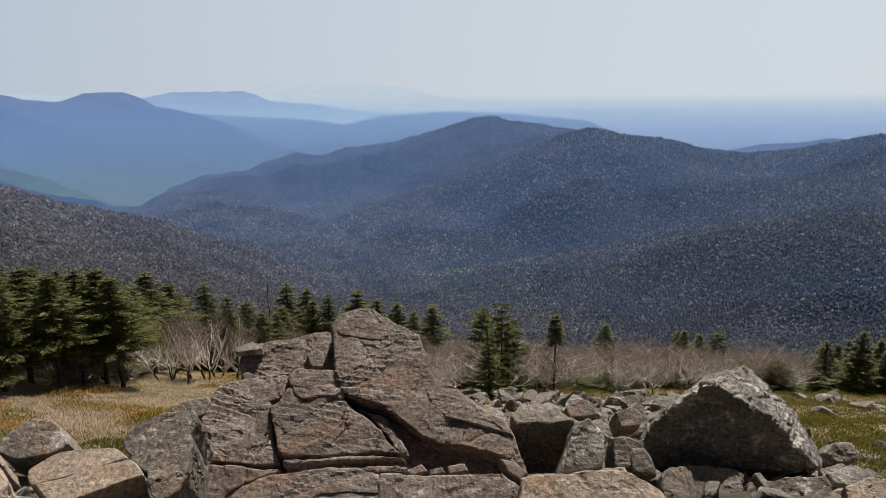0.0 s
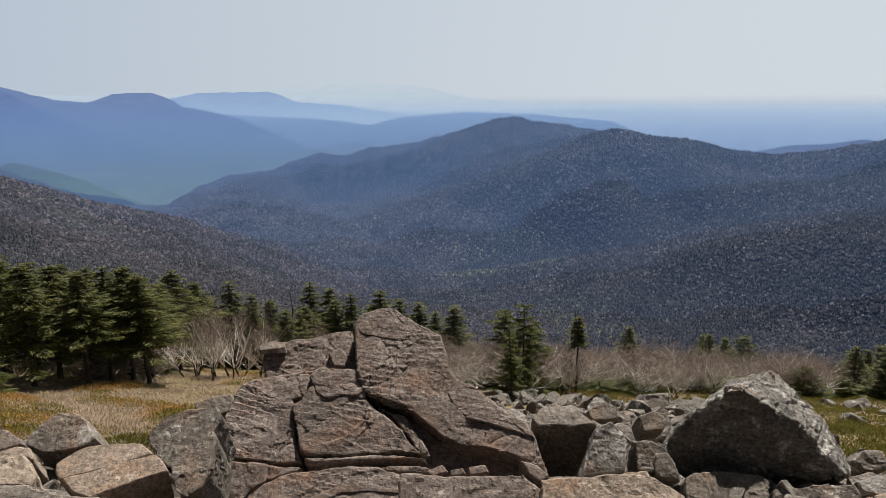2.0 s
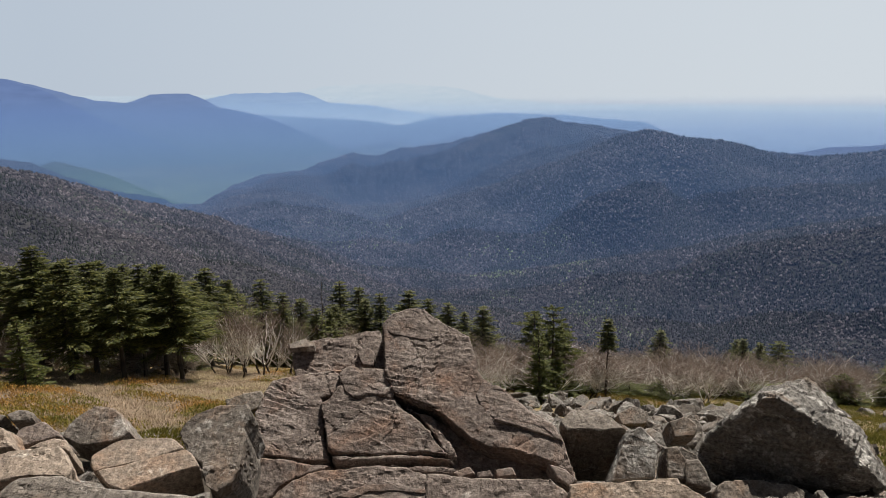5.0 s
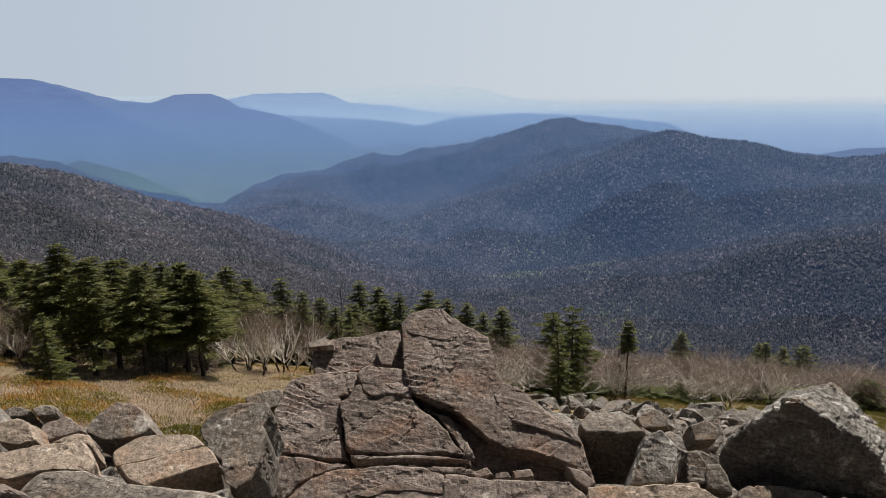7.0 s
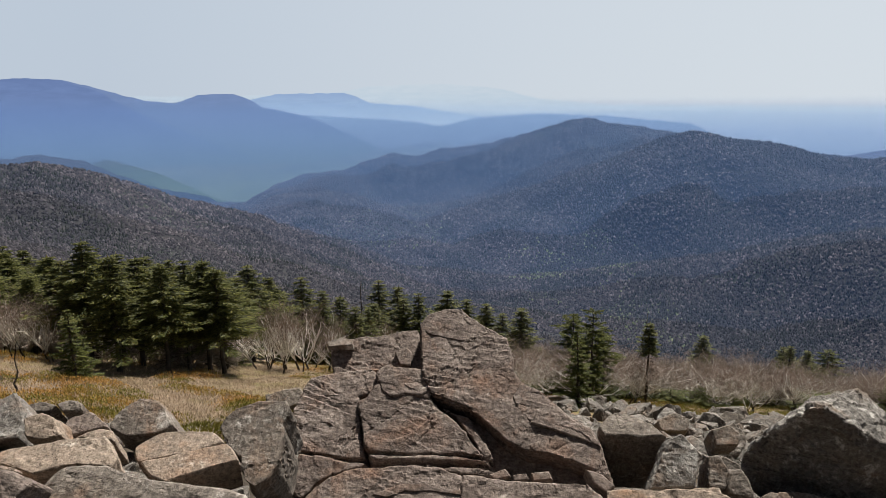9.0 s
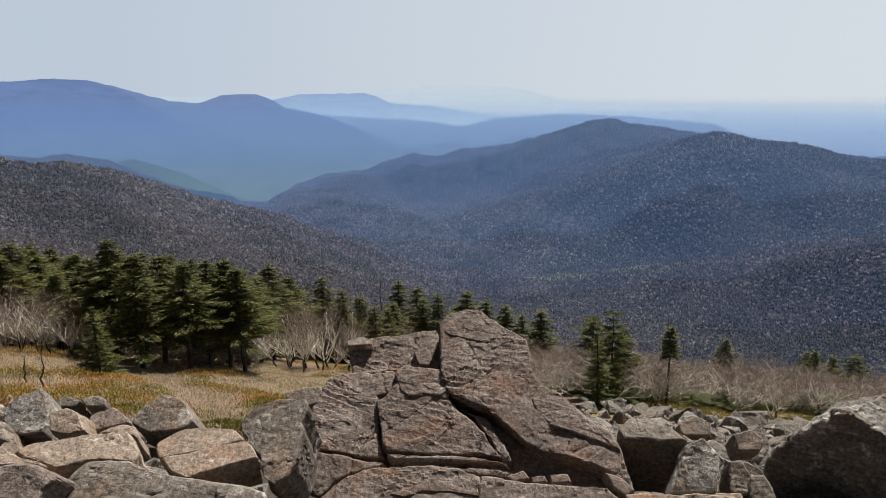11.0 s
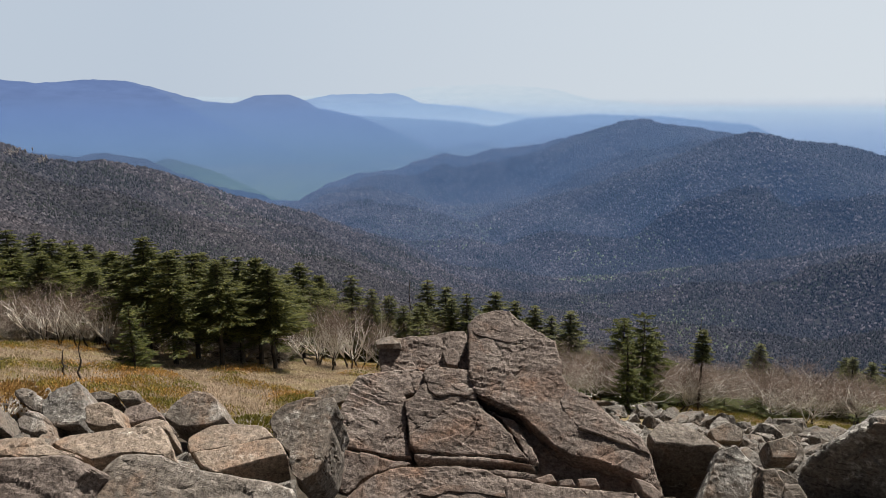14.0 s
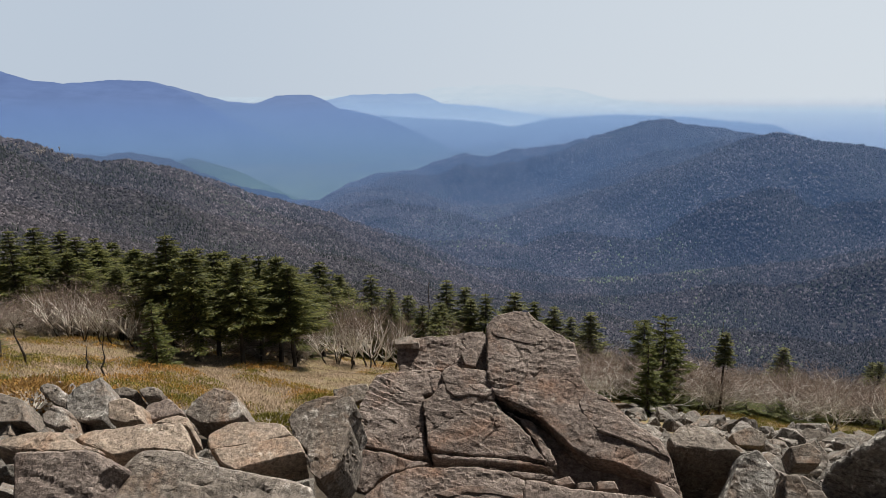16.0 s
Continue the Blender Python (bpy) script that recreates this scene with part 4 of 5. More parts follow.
    ([(2.55, -4.69), (2.93, -4.57), (3.21, -4.65), (3.12, -4.82), (2.64, -4.84)], 16.22, 1.20, 0.40, ROCK_GREY, "weathered grey boulder with pale lichen", 0.00),
    ([(4.69, -6.33), (4.97, -6.15), (5.34, -6.17), (5.52, -6.34), (5.05, -6.43)], 21.40, 1.10, 0.50, ROCK_GREY, "weathered grey boulder with pale lichen", 0.00),
    ([(3.66, -5.48), (3.89, -5.34), (4.19, -5.38), (4.15, -5.55), (3.7, -5.6)], 18.42, 1.10, 0.40, ROCK_GREY, "weathered grey boulder with pale lichen", 0.00),
    ([(5.36, -6.06), (5.78, -5.93), (6.24, -5.89), (6.24, -6.05), (5.46, -6.17)], 22.34, 1.60, 0.40, ROCK_GREY, "weathered grey boulder with pale lichen", 0.00),
    ([(-5.08, -3.91), (-4.74, -3.83), (-4.44, -3.78), (-4.23, -3.95), (-4.6, -4.07), (-4.98, -4.04)], 13.71, 1.20, 0.40, ROCK_GREY, "weathered grey boulder with pale lichen", 0.00),
]
for k, (outline, y0, lean, depth, mat, label, flare) in enumerate(BLOCKS):
    ob = slab("boulder", outline, y0, lean, depth, mat, None, 20.0 + k, 0.028, 0.026, 0.4, flare=flare)
    tagged(ob, label, "boulder", "boulders on the slope")

# the tan slab that one straight crack splits in two
split = tagged(new("split_slab"), "tan flat rock slab split by one straight crack", "boulder", "boulders on the slope")
slab("rock_plate", [(-3.03, -1.06), (-2.90, -1.00), (-2.73, -0.98), (-2.47, -0.98), (-2.38, -1.00), (-2.32, -1.02), (-2.58, -1.07), (-2.80, -1.10), (-2.93, -1.12), (-3.00, -1.09)], 2.12, 2.2, 0.34, ROCK_TAN, split, 71.0, 0.03, 0.012, 0.3, flare=-0.08)
slab("rock_plate", [(-2.93, -1.110), (-2.79, -1.094), (-2.57, -1.058), (-2.31, -1.016), (-2.24, -1.04), (-2.15, -1.08), (-2.37, -1.12), (-2.56, -1.16), (-2.64, -1.18), (-2.79, -1.16)], 2.12, 2.2, 0.34, ROCK_TAN, split, 72.0, 0.03, 0.012, 0.3, flare=-0.12)

# scattered scree: a few cut shapes laid out many times
SCREE = []
for k in range(14):
    bm = stone_mesh(block_points(1.0, 0.85, 0.62, 100 + k, 0.4, 0.2, 0.65), 0.085, 0.06, 100 + k, 0.4, 0.012)
    me = bpy.data.meshes.new("scree_stone")
    bm.to_mesh(me)
    bm.free()
    me.materials.append((ROCK_SCREE, ROCK_SCREE, ROCK_GREY, ROCK_SCREE)[k % 4])
    SCREE.append(me)
rnd = random.Random(5)


LAID = []


def scree(x, y, size, squash=1.0):
    m = pose(x, y, ground_z(x, y) - 0.08 * size, rnd.uniform(-18, 18), rnd.uniform(-18, 18), rnd.uniform(0, 360)) @ Matrix.Diagonal((size, size * rnd.uniform(0.7, 1.1), size * squash * rnd.uniform(0.6, 1.1), 1))
    LAID.append((x * x + y * y, len(LAID), rnd.choice(SCREE), m))


for _ in range(300):      # the scree field running down beside the outcrop
    f = rnd.random()
    y = 8.5 + 12 * f
    scree(rnd.uniform(0.3 + 0.02 * (y - 8), 3.6 + 0.4 * (y - 8)), y, rnd.choice((0.22, 0.3, 0.4, 0.55, 0.8)) * rnd.uniform(0.8, 1.2))
for _ in range(70):
    scree(rnd.uniform(3.6, 9.5), rnd.uniform(6.8, 10.5), rnd.uniform(0.15, 0.5), 0.7)
for _ in range(110):
    scree(rnd.uniform(0.6, 5.6), rnd.uniform(5.6, 8.6), rnd.uniform(0.14, 0.42), 0.8)
for _ in range(50):
    scree(rnd.uniform(9, 17), rnd.uniform(17, 25), rnd.uniform(0.3, 0.9), 0.7)
for _ in range(150):
    y = rnd.uniform(3.0, 8.2)
    scree(rnd.uniform(-1.6 - 0.85 * y, -1.2 - 0.25 * y), y, rnd.uniform(0.15, 0.45))


for _ in range(380):      # fine rubble between the larger stones
    y = rnd.uniform(7.0, 18.0)
    scree(rnd.uniform(0.4, 3.4 + 0.42 * (y - 7)), y, rnd.uniform(0.12, 0.32))
LAID.sort(key=lambda q: q[:2])
for _, _, me, m in LAID[:280]:
    ob = new("scree_stone", me)
    ob.matrix_basis = m
    tagged(ob, "small broken grey stone in the scree", "stone", "scree stones")
sv, sf = [], []
for _, _, me, m in LAID[280:]:
    base = len(sv)
    sv += [m @ v.co for v in me.vertices]
    sf += [[base + i for i in f.vertices] for f in me.polygons]
tagged(mesh_object("scree_field", sv, sf, ROCK_SCREE), "field of small broken grey stones on the slope", "scree", kind="stuff")


# ---- trees ----
def tube(verts, faces, path, radii, sides):
    base = len(verts)
    for i, (p, r) in enumerate(zip(path, radii)):
        way = (path[min(i + 1, len(path) - 1)] - path[max(i - 1, 0)]).normalized()
        u = way.cross(Vector((0.3, 0.9, 0.1))).normalized()
        w = way.cross(u)
        for k in range(sides):
            a = 6.2832 * k / sides
            verts.append(p + (u * math.cos(a) + w * math.sin(a)) * r)
    for i in range(len(path) - 1):
        for k in range(sides):
            a, b = base + i * sides + k, base + i * sides + (k + 1) % sides
            faces.append((a, b, b + sides, a + sides))


def spruce_mesh(seed, bare=0.28, spread=0.27, droop=0.2, whorls=21, needles=1.15, taper=0.62, fine=0.0095, ragged=1.0):
    """A spruce of unit height: trunk and limbs, and flat needled sprays of many thin shoots on every limb."""
    r = random.Random(seed)
    tv, tf, lv, lf = [], [], [], []
    lean = Vector((r.uniform(-0.03, 0.03), r.uniform(-0.03, 0.03), 0))
    spine = [Vector((0, 0, -0.05)) + (Vector((0, 0, 1.03)) + lean) * (i / 9) + Vector((r.uniform(-1, 1), r.uniform(-1, 1), 0)) * 0.006 for i in range(10)]
    tube(tv, tf, spine, [0.017 * (1 - i / 9) ** 0.8 + 0.003 for i in range(10)], 7)

    def blade(p, way, side_, length, width):
        i = len(lv)
        lv.extend((p - side_ * width, p + side_ * width, p + way * length + side_ * r.uniform(-width, width)))
        lf.append((i, i + 1, i + 2))

    for k in range(whorls):
        f = bare + (0.985 - bare) * (k / (whorls - 1)) ** 0.92 + r.uniform(-0.008, 0.008)
        at = lean * f + Vector((0, 0, f * 1.0))
        size = spread * ((1 - f) / (1 - bare)) ** taper + 0.014
        if k < 3:
            size *= r.uniform(0.5, 0.95)
        size *= r.uniform(1 - 0.16 * ragged, 1 + 0.13 * ragged)
        n = r.randint(5, 7)
        turn = r.uniform(0, 6.28)
        for b in range(n):
            a = turn + 6.2832 * b / n + r.uniform(-0.4, 0.4)
            length = size * r.uniform(0.5, 1.1 + 0.2 * ragged)
            sag = droop * r.uniform(0.5, 1.4)
            out = Vector((math.cos(a), math.sin(a), 0))
            side_ = Vector((-math.sin(a), math.cos(a), 0))

            def along(q):
                return at + out * length * q + Vector((0, 0, length * (-sag * 1.4 * q + (0.75 * sag + 0.03) * q * q)))

            tube(tv, tf, [along(q) for q in (0, 0.35, 0.7, 1)], [0.004 * (1 - f) + 0.0015, 0.0025, 0.0018, 0.0008], 3)
            steps = max(6, int(length / 0.0125 * needles))
            for j in range(steps):
                q = 0.10 + 0.90 * (j + r.random()) / steps
                p = along(q)
                wide = 0.34 * length * (1.12 - q) * min(1.0, 0.35 + 2.2 * q) + 0.026
                for sgn in (-1, 1):
                    way = (side_ * sgn * r.uniform(0.5, 1.0) + out * r.uniform(0.5, 1.1) + Vector((0, 0, r.uniform(-0.30, 0.10)))).normalized()
                    flat = (out * 0.8 + Vector((0, 0, r.uniform(-0.6, 0.6))))
                    reach = wide * r.uniform(0.6, 1.2)
                    blade(p, way, flat, reach, fine)
                    if reach > 0.03:      # side shoots of the spray
                        m = p + way * reach * r.uniform(0.4, 0.8)
                        blade(m, (way * 0.4 + out * 0.8 + Vector((0, 0, r.uniform(-0.25, 0.2)))).normalized(), side_ * 0.7 + Vector((0, 0, r.uniform(-0.6, 0.6))), reach * 0.5, fine * 0.9)
                if r.random() < 0.45:
                    blade(p, (Vector((0, 0, -1)) + out * 0.4 + side_ * r.uniform(-0.5, 0.5)).normalized(), side_, r.uniform(0.012, 0.032), fine * 0.9)
            blade(along(1.0), (out + Vector((0, 0, 0.25))).normalized(), side_, 0.03, 0.005)
    blade(Vector((lean.x, lean.y, 0.97)), Vector((0, 0, 1)), Vector((1, 0, 0)), 0.05, 0.006)
    for _ in range(26):    # dead snags on the bare stem
        a, z = r.uniform(0, 6.28), r.uniform(0.06, bare + 0.06)
        p = Vector((0, 0, z))
        o = Vector((math.cos(a), math.sin(a), r.uniform(-0.35, 0.1)))
        reach = r.uniform(0.06, 0.17)
        tube(tv, tf, [p, p + o * reach * 0.5 + Vector((0, 0, 0.01)), p + o * reach], [0.003, 0.002, 0.0007], 3)
    return (tv, tf), (lv, lf)


def tree_kind(name, trunk, crown, bark, leaf, category, label):
    top = new(name)
    tagged(top, label, category, category + "s on the slope")
    mesh_object("trunk", *trunk, bark, top)
    mesh_object("crown", *crown, leaf, top)
    return top


def plant(kind, spots, rnd_, turn=True, width=(0.9, 1.15)):
    """Set copies of the given trees on the slope: x, y, height. The first use of a tree moves it to its own place."""
    for x, y, h in spots:
        fresh = [q for q in kind if not q.get("set")]
        tree = fresh[0] if fresh else kind[rnd_.randrange(len(kind))]
        k = h * rnd_.uniform(*width)
        m = pose(x, y, ground_z(x, y) - 0.02 * h, rnd_.uniform(-2, 2), rnd_.uniform(-2, 2), rnd_.uniform(0, 360) if turn else 0)
        if tree.get("set"):
            ob = copy_thing(tree, m)
        else:
            ob = tree
            ob.matrix_basis = m
            tree["set"] = 1
        ob.scale = (k, k, h)


rt = random.Random(8)
SPRUCE = [tree_kind("spruce_tree", *spruce_mesh(40 + k, bare=b, spread=s, droop=0.24, taper=0.74, whorls=23, needles=0.75), BARK, NEEDLE, "spruce", "dark green spruce with a bare lower trunk")
          for k, (b, s) in enumerate([(0.36, 0.33), (0.30, 0.30), (0.40, 0.34), (0.26, 0.29), (0.34, 0.31), (0.43, 0.35)])]
SPRUCE_FULL = [tree_kind("spruce_tree", *spruce_mesh(60 + k, bare=0.06, spread=0.26, taper=0.72, whorls=22, needles=1.0), BARK, NEEDLE, "spruce", "slender dark green spruce branched nearly to the ground") for k in range(3)]
YOUNG = [tree_kind("young_spruce", *spruce_mesh(70 + k, bare=0.03, spread=0.26, whorls=16, taper=0.8), BARK, NEEDLE_YOUNG, "spruce", "small bright green young spruce in dry grass") for k in range(2)]
PINE = [tree_kind("pine_tree", *spruce_mesh(80 + k, bare=0.02, spread=0.40, droop=0.08, whorls=16, needles=1.1, taper=0.45), BARK, NEEDLE_YOUNG, "pine", "broad bushy yellow-green pine among bare shrubs") for k in range(2)]

plant(SPRUCE, [(-14.4, 19.2, 4.2), (-14.2, 20.6, 4.0), (-12.9, 19.7, 3.8), (-13.5, 22.2, 4.1), (-11.9, 20.9, 4.1), (-10.8, 20.3, 4.0), (-10.0, 19.6, 3.6), (-13.4, 28.0, 4.3), (-14.1, 30.9, 5.2), (-14.0, 33.2, 5.0),
               (-22.0, 20.4, 4.0), (-24.3, 23.8, 4.7), (-25.1, 25.8, 5.0), (-21.1, 22.7, 4.3), (-25.2, 28.4, 5.2), (-26.0, 30.4, 5.2), (-26.7, 32.4, 5.0), (-21.4, 33.8, 5.7), (-21.2, 36.3, 6.0), (-21.0, 29.3, 5.2),
               (-15.8, 20.0, 3.7), (-16.6, 22.5, 4.3), (-18.5, 25.0, 4.5), (-28.0, 24.0, 4.6), (-27.0, 21.5, 4.0), (-17.5, 31.0, 4.8),
               (-12.3, 17.6, 3.7), (-11.2, 18.4, 3.6), (-13.2, 24.4, 4.3), (-11.6, 23.0, 4.0), (-20.0, 24.8, 4.3), (-22.6, 25.6, 4.6), (-18.8, 27.6, 4.4), (-16.4, 26.6, 4.4), (-23.4, 28.8, 4.8), (-17.6, 23.6, 3.6), (-20.6, 21.6, 3.6), (-22.9, 22.4, 3.9), (-19.0, 22.2, 3.3), (-21.8, 24.4, 4.0), (-24.6, 21.4, 3.8), (-18.2, 21.6, 3.2)], rt, width=(1.05, 1.35))
plant(SPRUCE_FULL, [(-13.7, 37.6, 5.6), (-12.1, 36.0, 4.6), (-12.9, 42.1, 4.8), (-14.8, 37.2, 4.6), (-9.9, 40.8, 5.9), (-8.4, 39.1, 5.6), (-6.5, 37.5, 5.1), (-4.9, 35.7, 5.1), (-3.6, 37.9, 4.9), (-2.5, 35.9, 4.5),
                    (-0.6, 33.0, 4.2), (11.2, 44.6, 4.1), (17.3, 46.9, 3.8), (-8.1, 28.9, 3.3), (-7.8, 30.0, 3.3), (17.0, 44.8, 3.8), (17.2, 42.6, 3.4), (24.0, 40.4, 2.9), (26.2, 42.5, 2.3),
                    (24.9, 38.7, 3.2), (24.4, 36.6, 2.7), (27.2, 39.5, 3.3), (-7.4, 36.6, 4.6), (-5.7, 36.9, 4.4), (-9.2, 37.2, 4.2), (-1.7, 36.4, 4.0)], rt, width=(1.15, 1.55))
plant(SPRUCE_FULL, [(18.9, 28.9, 3.1), (18.7, 30.9, 2.7), (21.2, 30.7, 2.9), (20.3, 29.2, 2.2), (22.6, 31.2, 3.2), (19.9, 32.0, 2.6)], rt, width=(1.35, 1.6))
plant(PINE, [(14.8, 27.9, 1.6), (16.9, 28.6, 1.1)], rt, width=(1.3, 1.6))
TALL_PINE = [tree_kind("pine_tree", *spruce_mesh(85 + k, bare=0.10, spread=0.215, droop=0.02, whorls=13, needles=1.3, taper=0.2, ragged=2.4), BARK, NEEDLE_YOUNG, "pine", "tall ragged green pine behind the outcrop") for k in range(2)]
plant(TALL_PINE, [(2.0, 21.9, 3.4), (1.6, 25.7, 3.5), (2.6, 23.4, 2.9)], rt, width=(0.74, 0.84))
plant(YOUNG, [(1.4, 18.9, 2.5)], rt, width=(0.95, 1.0))
LANKY = [tree_kind("spruce_tree", *spruce_mesh(95, bare=0.64, spread=0.15, droop=0.1, whorls=11, needles=1.6, taper=0.5), BARK, NEEDLE, "spruce", "lanky dark spruce with needles on its top only")]
plant(LANKY, [(4.2, 23.8, 3.1)], rt, width=(0.95, 1.0))
plant(YOUNG, [(-10.2, 13.0, 1.75), (-10.4, 13.6, 1.2)], rt)
plant(PINE, [(17.3, 40.4, 3.5), (20.4, 39.0, 1.8), (20.6, 41.1, 1.5), (23.1, 42.0, 1.5)], rt)


def bare_tree_mesh(seed, stems=2, spread=0.55, depth=5, gnarl=0.35, girth=0.02, splay=0.6):
    """A leafless crooked tree of unit height: dark stems, pale winding limbs, and a haze of brown twigs."""
    r = random.Random(seed)
    sv, sf, tv, tf, lv, lf = [], [], [], [], [], []

    def grow(p, way, length, rad, level):
        path, radii = [p], [rad]
        n = 6 if level < 2 else 4 if level < 3 else 2
        bend = Vector((r.uniform(-1, 1), r.uniform(-1, 1), r.uniform(-0.2, 0.5))) * gnarl * 0.16
        for i in range(n):
            way = (way + bend + Vector((r.uniform(-1, 1), r.uniform(-1, 1), r.uniform(-0.7, 0.9))) * gnarl * 0.55 + Vector((0, 0, 0.10 if level < 2 else 0.03))).normalized()
            p = p + way * length / n
            path.append(p)
            radii.append(rad * (1 - 0.55 * (i + 1) / n))
        if level == 0:
            tube(sv, sf, path, radii, 6)
        elif level < 3:
            tube(tv, tf, path, radii, 4 if level < 2 else 3)
        else:
            for a, b, w in zip(path, path[1:], radii):
                side_ = way.cross(Vector((r.uniform(-1, 1), r.uniform(-1, 1), 0.4))).normalized() * max(w, 0.0013)
                i = len(lv)
                lv.extend((a - side_, a + side_, b + (b - a) * 0.2))
                lf.append((i, i + 1, i + 2))
        if level >= depth:
            return
        for _ in range(r.randint(4, 6) if level == 0 else r.randint(3, 4) if level < 3 else r.randint(2, 3)):
            s = r.uniform(0.55 if level == 0 else 0.3, 1.0)
            k = min(n - 1, int(s * n))
            q = path[k].lerp(path[k + 1], s * n - k)
            a = r.uniform(0, 6.28)
            off = Vector((math.cos(a), math.sin(a), r.uniform(0.0, 0.9)))
            grow(q, (way * 0.55 + off * spread * 1.3).normalized(), length * (r.uniform(0.95, 1.5) if level == 0 else r.uniform(0.5, 0.75)), radii[k] * (0.85 if level < 2 else 0.5), level + 1)

    for _ in range(stems):
        a = r.uniform(0, 6.28)
        grow(Vector((math.cos(a) * 0.03, math.sin(a) * 0.03, -0.03)), Vector((math.cos(a) * spread * splay, math.sin(a) * spread * splay, 1)).normalized(), 0.30, girth, 0)
    top = max(v.z for v in lv)
    return tuple(([v / top for v in vs], fs) for vs, fs in ((sv, sf), (tv, tf), (lv, lf)))


def bare_kind(name, seed, stem_bark, limb_bark, category, label, **form):
    stem, limb, twig = bare_tree_mesh(seed, **form)
    top = tagged(new(name), label, category, category + "s on the slope")
    mesh_object("stem", *stem, stem_bark, top)
    mesh_object("bough", *limb, limb_bark, top)
    mesh_object("crown", *twig, TWIG, top)
    return top


BIRCHES = [bare_kind("bare_birch", 90 + k, BARK, BIRCH, "birch", "leafless white-limbed stunted birch in dry grass", stems=1 + k % 2, spread=0.50, depth=5, gnarl=0.46, girth=0.0135, splay=0.4) for k in range(4)]
SHRUBS = [bare_kind("bare_shrub", 110 + k, DEAD, DEAD, "shrub", "leafless grey-brown mountain shrub", stems=5, spread=0.8, depth=4, gnarl=0.5, girth=0.016) for k in range(4)]
plant(BIRCHES, [(-9.7, 23.6, 3.0), (-10.8, 24.8, 3.4), (-9.7, 25.4, 3.7), (-9.6, 26.6, 3.6), (-9.2, 27.8, 3.5), (-10.9, 24.2, 2.7), (-18.1, 18.7, 2.5), (-19.1, 19.1, 2.4), (-19.0, 20.6, 2.6),
                (-16.8, 18.6, 2.4), (-15.3, 18.5, 2.5), (-17.6, 20.5, 2.4), (-19.7, 22.6, 2.8), (-7.0, 30.0, 3.2), (-8.5, 31.0, 3.2), (-18.4, 18.6, 2.7), (-17.2, 18.2, 2.5), (-16.4, 18.8, 2.6), (-15.2, 19.4, 2.3), (-14.3, 18.2, 1.9), (-10.4, 25.6, 3.4), (-9.2, 24.6, 3.2)], rt, width=(0.9, 1.1))
spots = []
for _ in range(150):
    az, r_ = rt.uniform(-29, 6), rt.uniform(25, 42)
    r_ += max(0, -az - 8) * 0.35
    x, y = -r_ * math.sin(radians(az)), r_ * math.cos(radians(az))
    spots.append((x, y, rt.uniform(1.3, 2.6) * (0.75 if r_ < 28 else 1.0)))
plant(SHRUBS, spots[:75], rt, width=(1.0, 1.6))
plant(BIRCHES, [(x, y, h * 1.15) for x, y, h in spots[75:]], rt, width=(1.1, 1.7))
SPREADING = [bare_kind("bare_birch", 150 + k, BARK, BIRCH, "birch", "low spreading leafless birch with white crooked limbs", stems=3, spread=0.75, depth=5, gnarl=0.58, girth=0.0105, splay=0.7) for k in range(4)]
spots = []
for k in range(44):
    az = 5 - 34 * (k + rt.uniform(0, 0.8)) / 44
    r_ = rt.uniform(22.5, 26.5) + max(0, -az - 8) * 0.4
    spots.append((-r_ * math.sin(radians(az)), r_ * math.cos(radians(az)), rt.uniform(1.8, 2.7)))
plant(SPREADING, spots, rt, width=(1.2, 1.7))
spots = []
for _ in range(20):
    az, r_ = rt.uniform(8, 48), rt.uniform(28, 50)
    spots.append((-r_ * math.sin(radians(az)), r_ * math.cos(radians(az)), rt.uniform(1.8, 3.4)))
plant(BIRCHES, spots, rt, width=(1.0, 1.4))
spots = []
for _ in range(16):
    az, r_ = rt.uniform(27, 51), rt.uniform(25, 34)
    spots.append((-r_ * math.sin(radians(az)), r_ * math.cos(radians(az)), rt.uniform(0.6, 1.4)))
plant(SHRUBS, spots, rt, width=(1.0, 1.6))


spots = []
for _ in range(46):       # brown scrub behind the spruce stand
    az, r_ = rt.uniform(26, 50), rt.uniform(25, 33)
    spots.append((-r_ * math.sin(radians(az)), r_ * math.cos(radians(az)), rt.uniform(1.1, 2.0)))
plant(SHRUBS, spots, rt, width=(1.2, 1.8))


DWARF = [tree_kind("dwarf_pine", *spruce_mesh(130 + k, bare=0.0, spread=0.75, droop=-0.35, whorls=8, needles=1.0, fine=0.008), BARK, NEEDLE_YOUNG, "pine", "low olive-green dwarf pine under bare birches") for k in range(3)]
spots = []
for _ in range(50):
    az, r_ = rt.uniform(-28, 4), rt.uniform(23.5, 28)
    r_ += max(0, -az - 8) * 0.35
    spots.append((-r_ * math.sin(radians(az)), r_ * math.cos(radians(az)), rt.uniform(0.7, 1.2)))
spots += [(-13.8, 11.9, 0.45), (16.5, 30.0, 1.2), (19.5, 31.0, 1.0), (22.0, 33.0, 1.3),
          (-23.0, 22.0, 1.3), (-24.4, 24.0, 1.4), (-21.6, 20.9, 1.1), (-25.0, 22.6, 1.3), (-20.2, 23.6, 1.2), (-18.2, 24.2, 1.2), (-15.4, 24.0, 1.1), (-13.0, 26.2, 1.2), (-22.4, 24.6, 1.4), (-26.4, 25.0, 1.5), (-20.8, 25.8, 1.4), (-17.0, 25.6, 1.2)]
plant(DWARF, [(x, y, h * 0.75) for x, y, h in spots], rt, width=(1.8, 2.6))


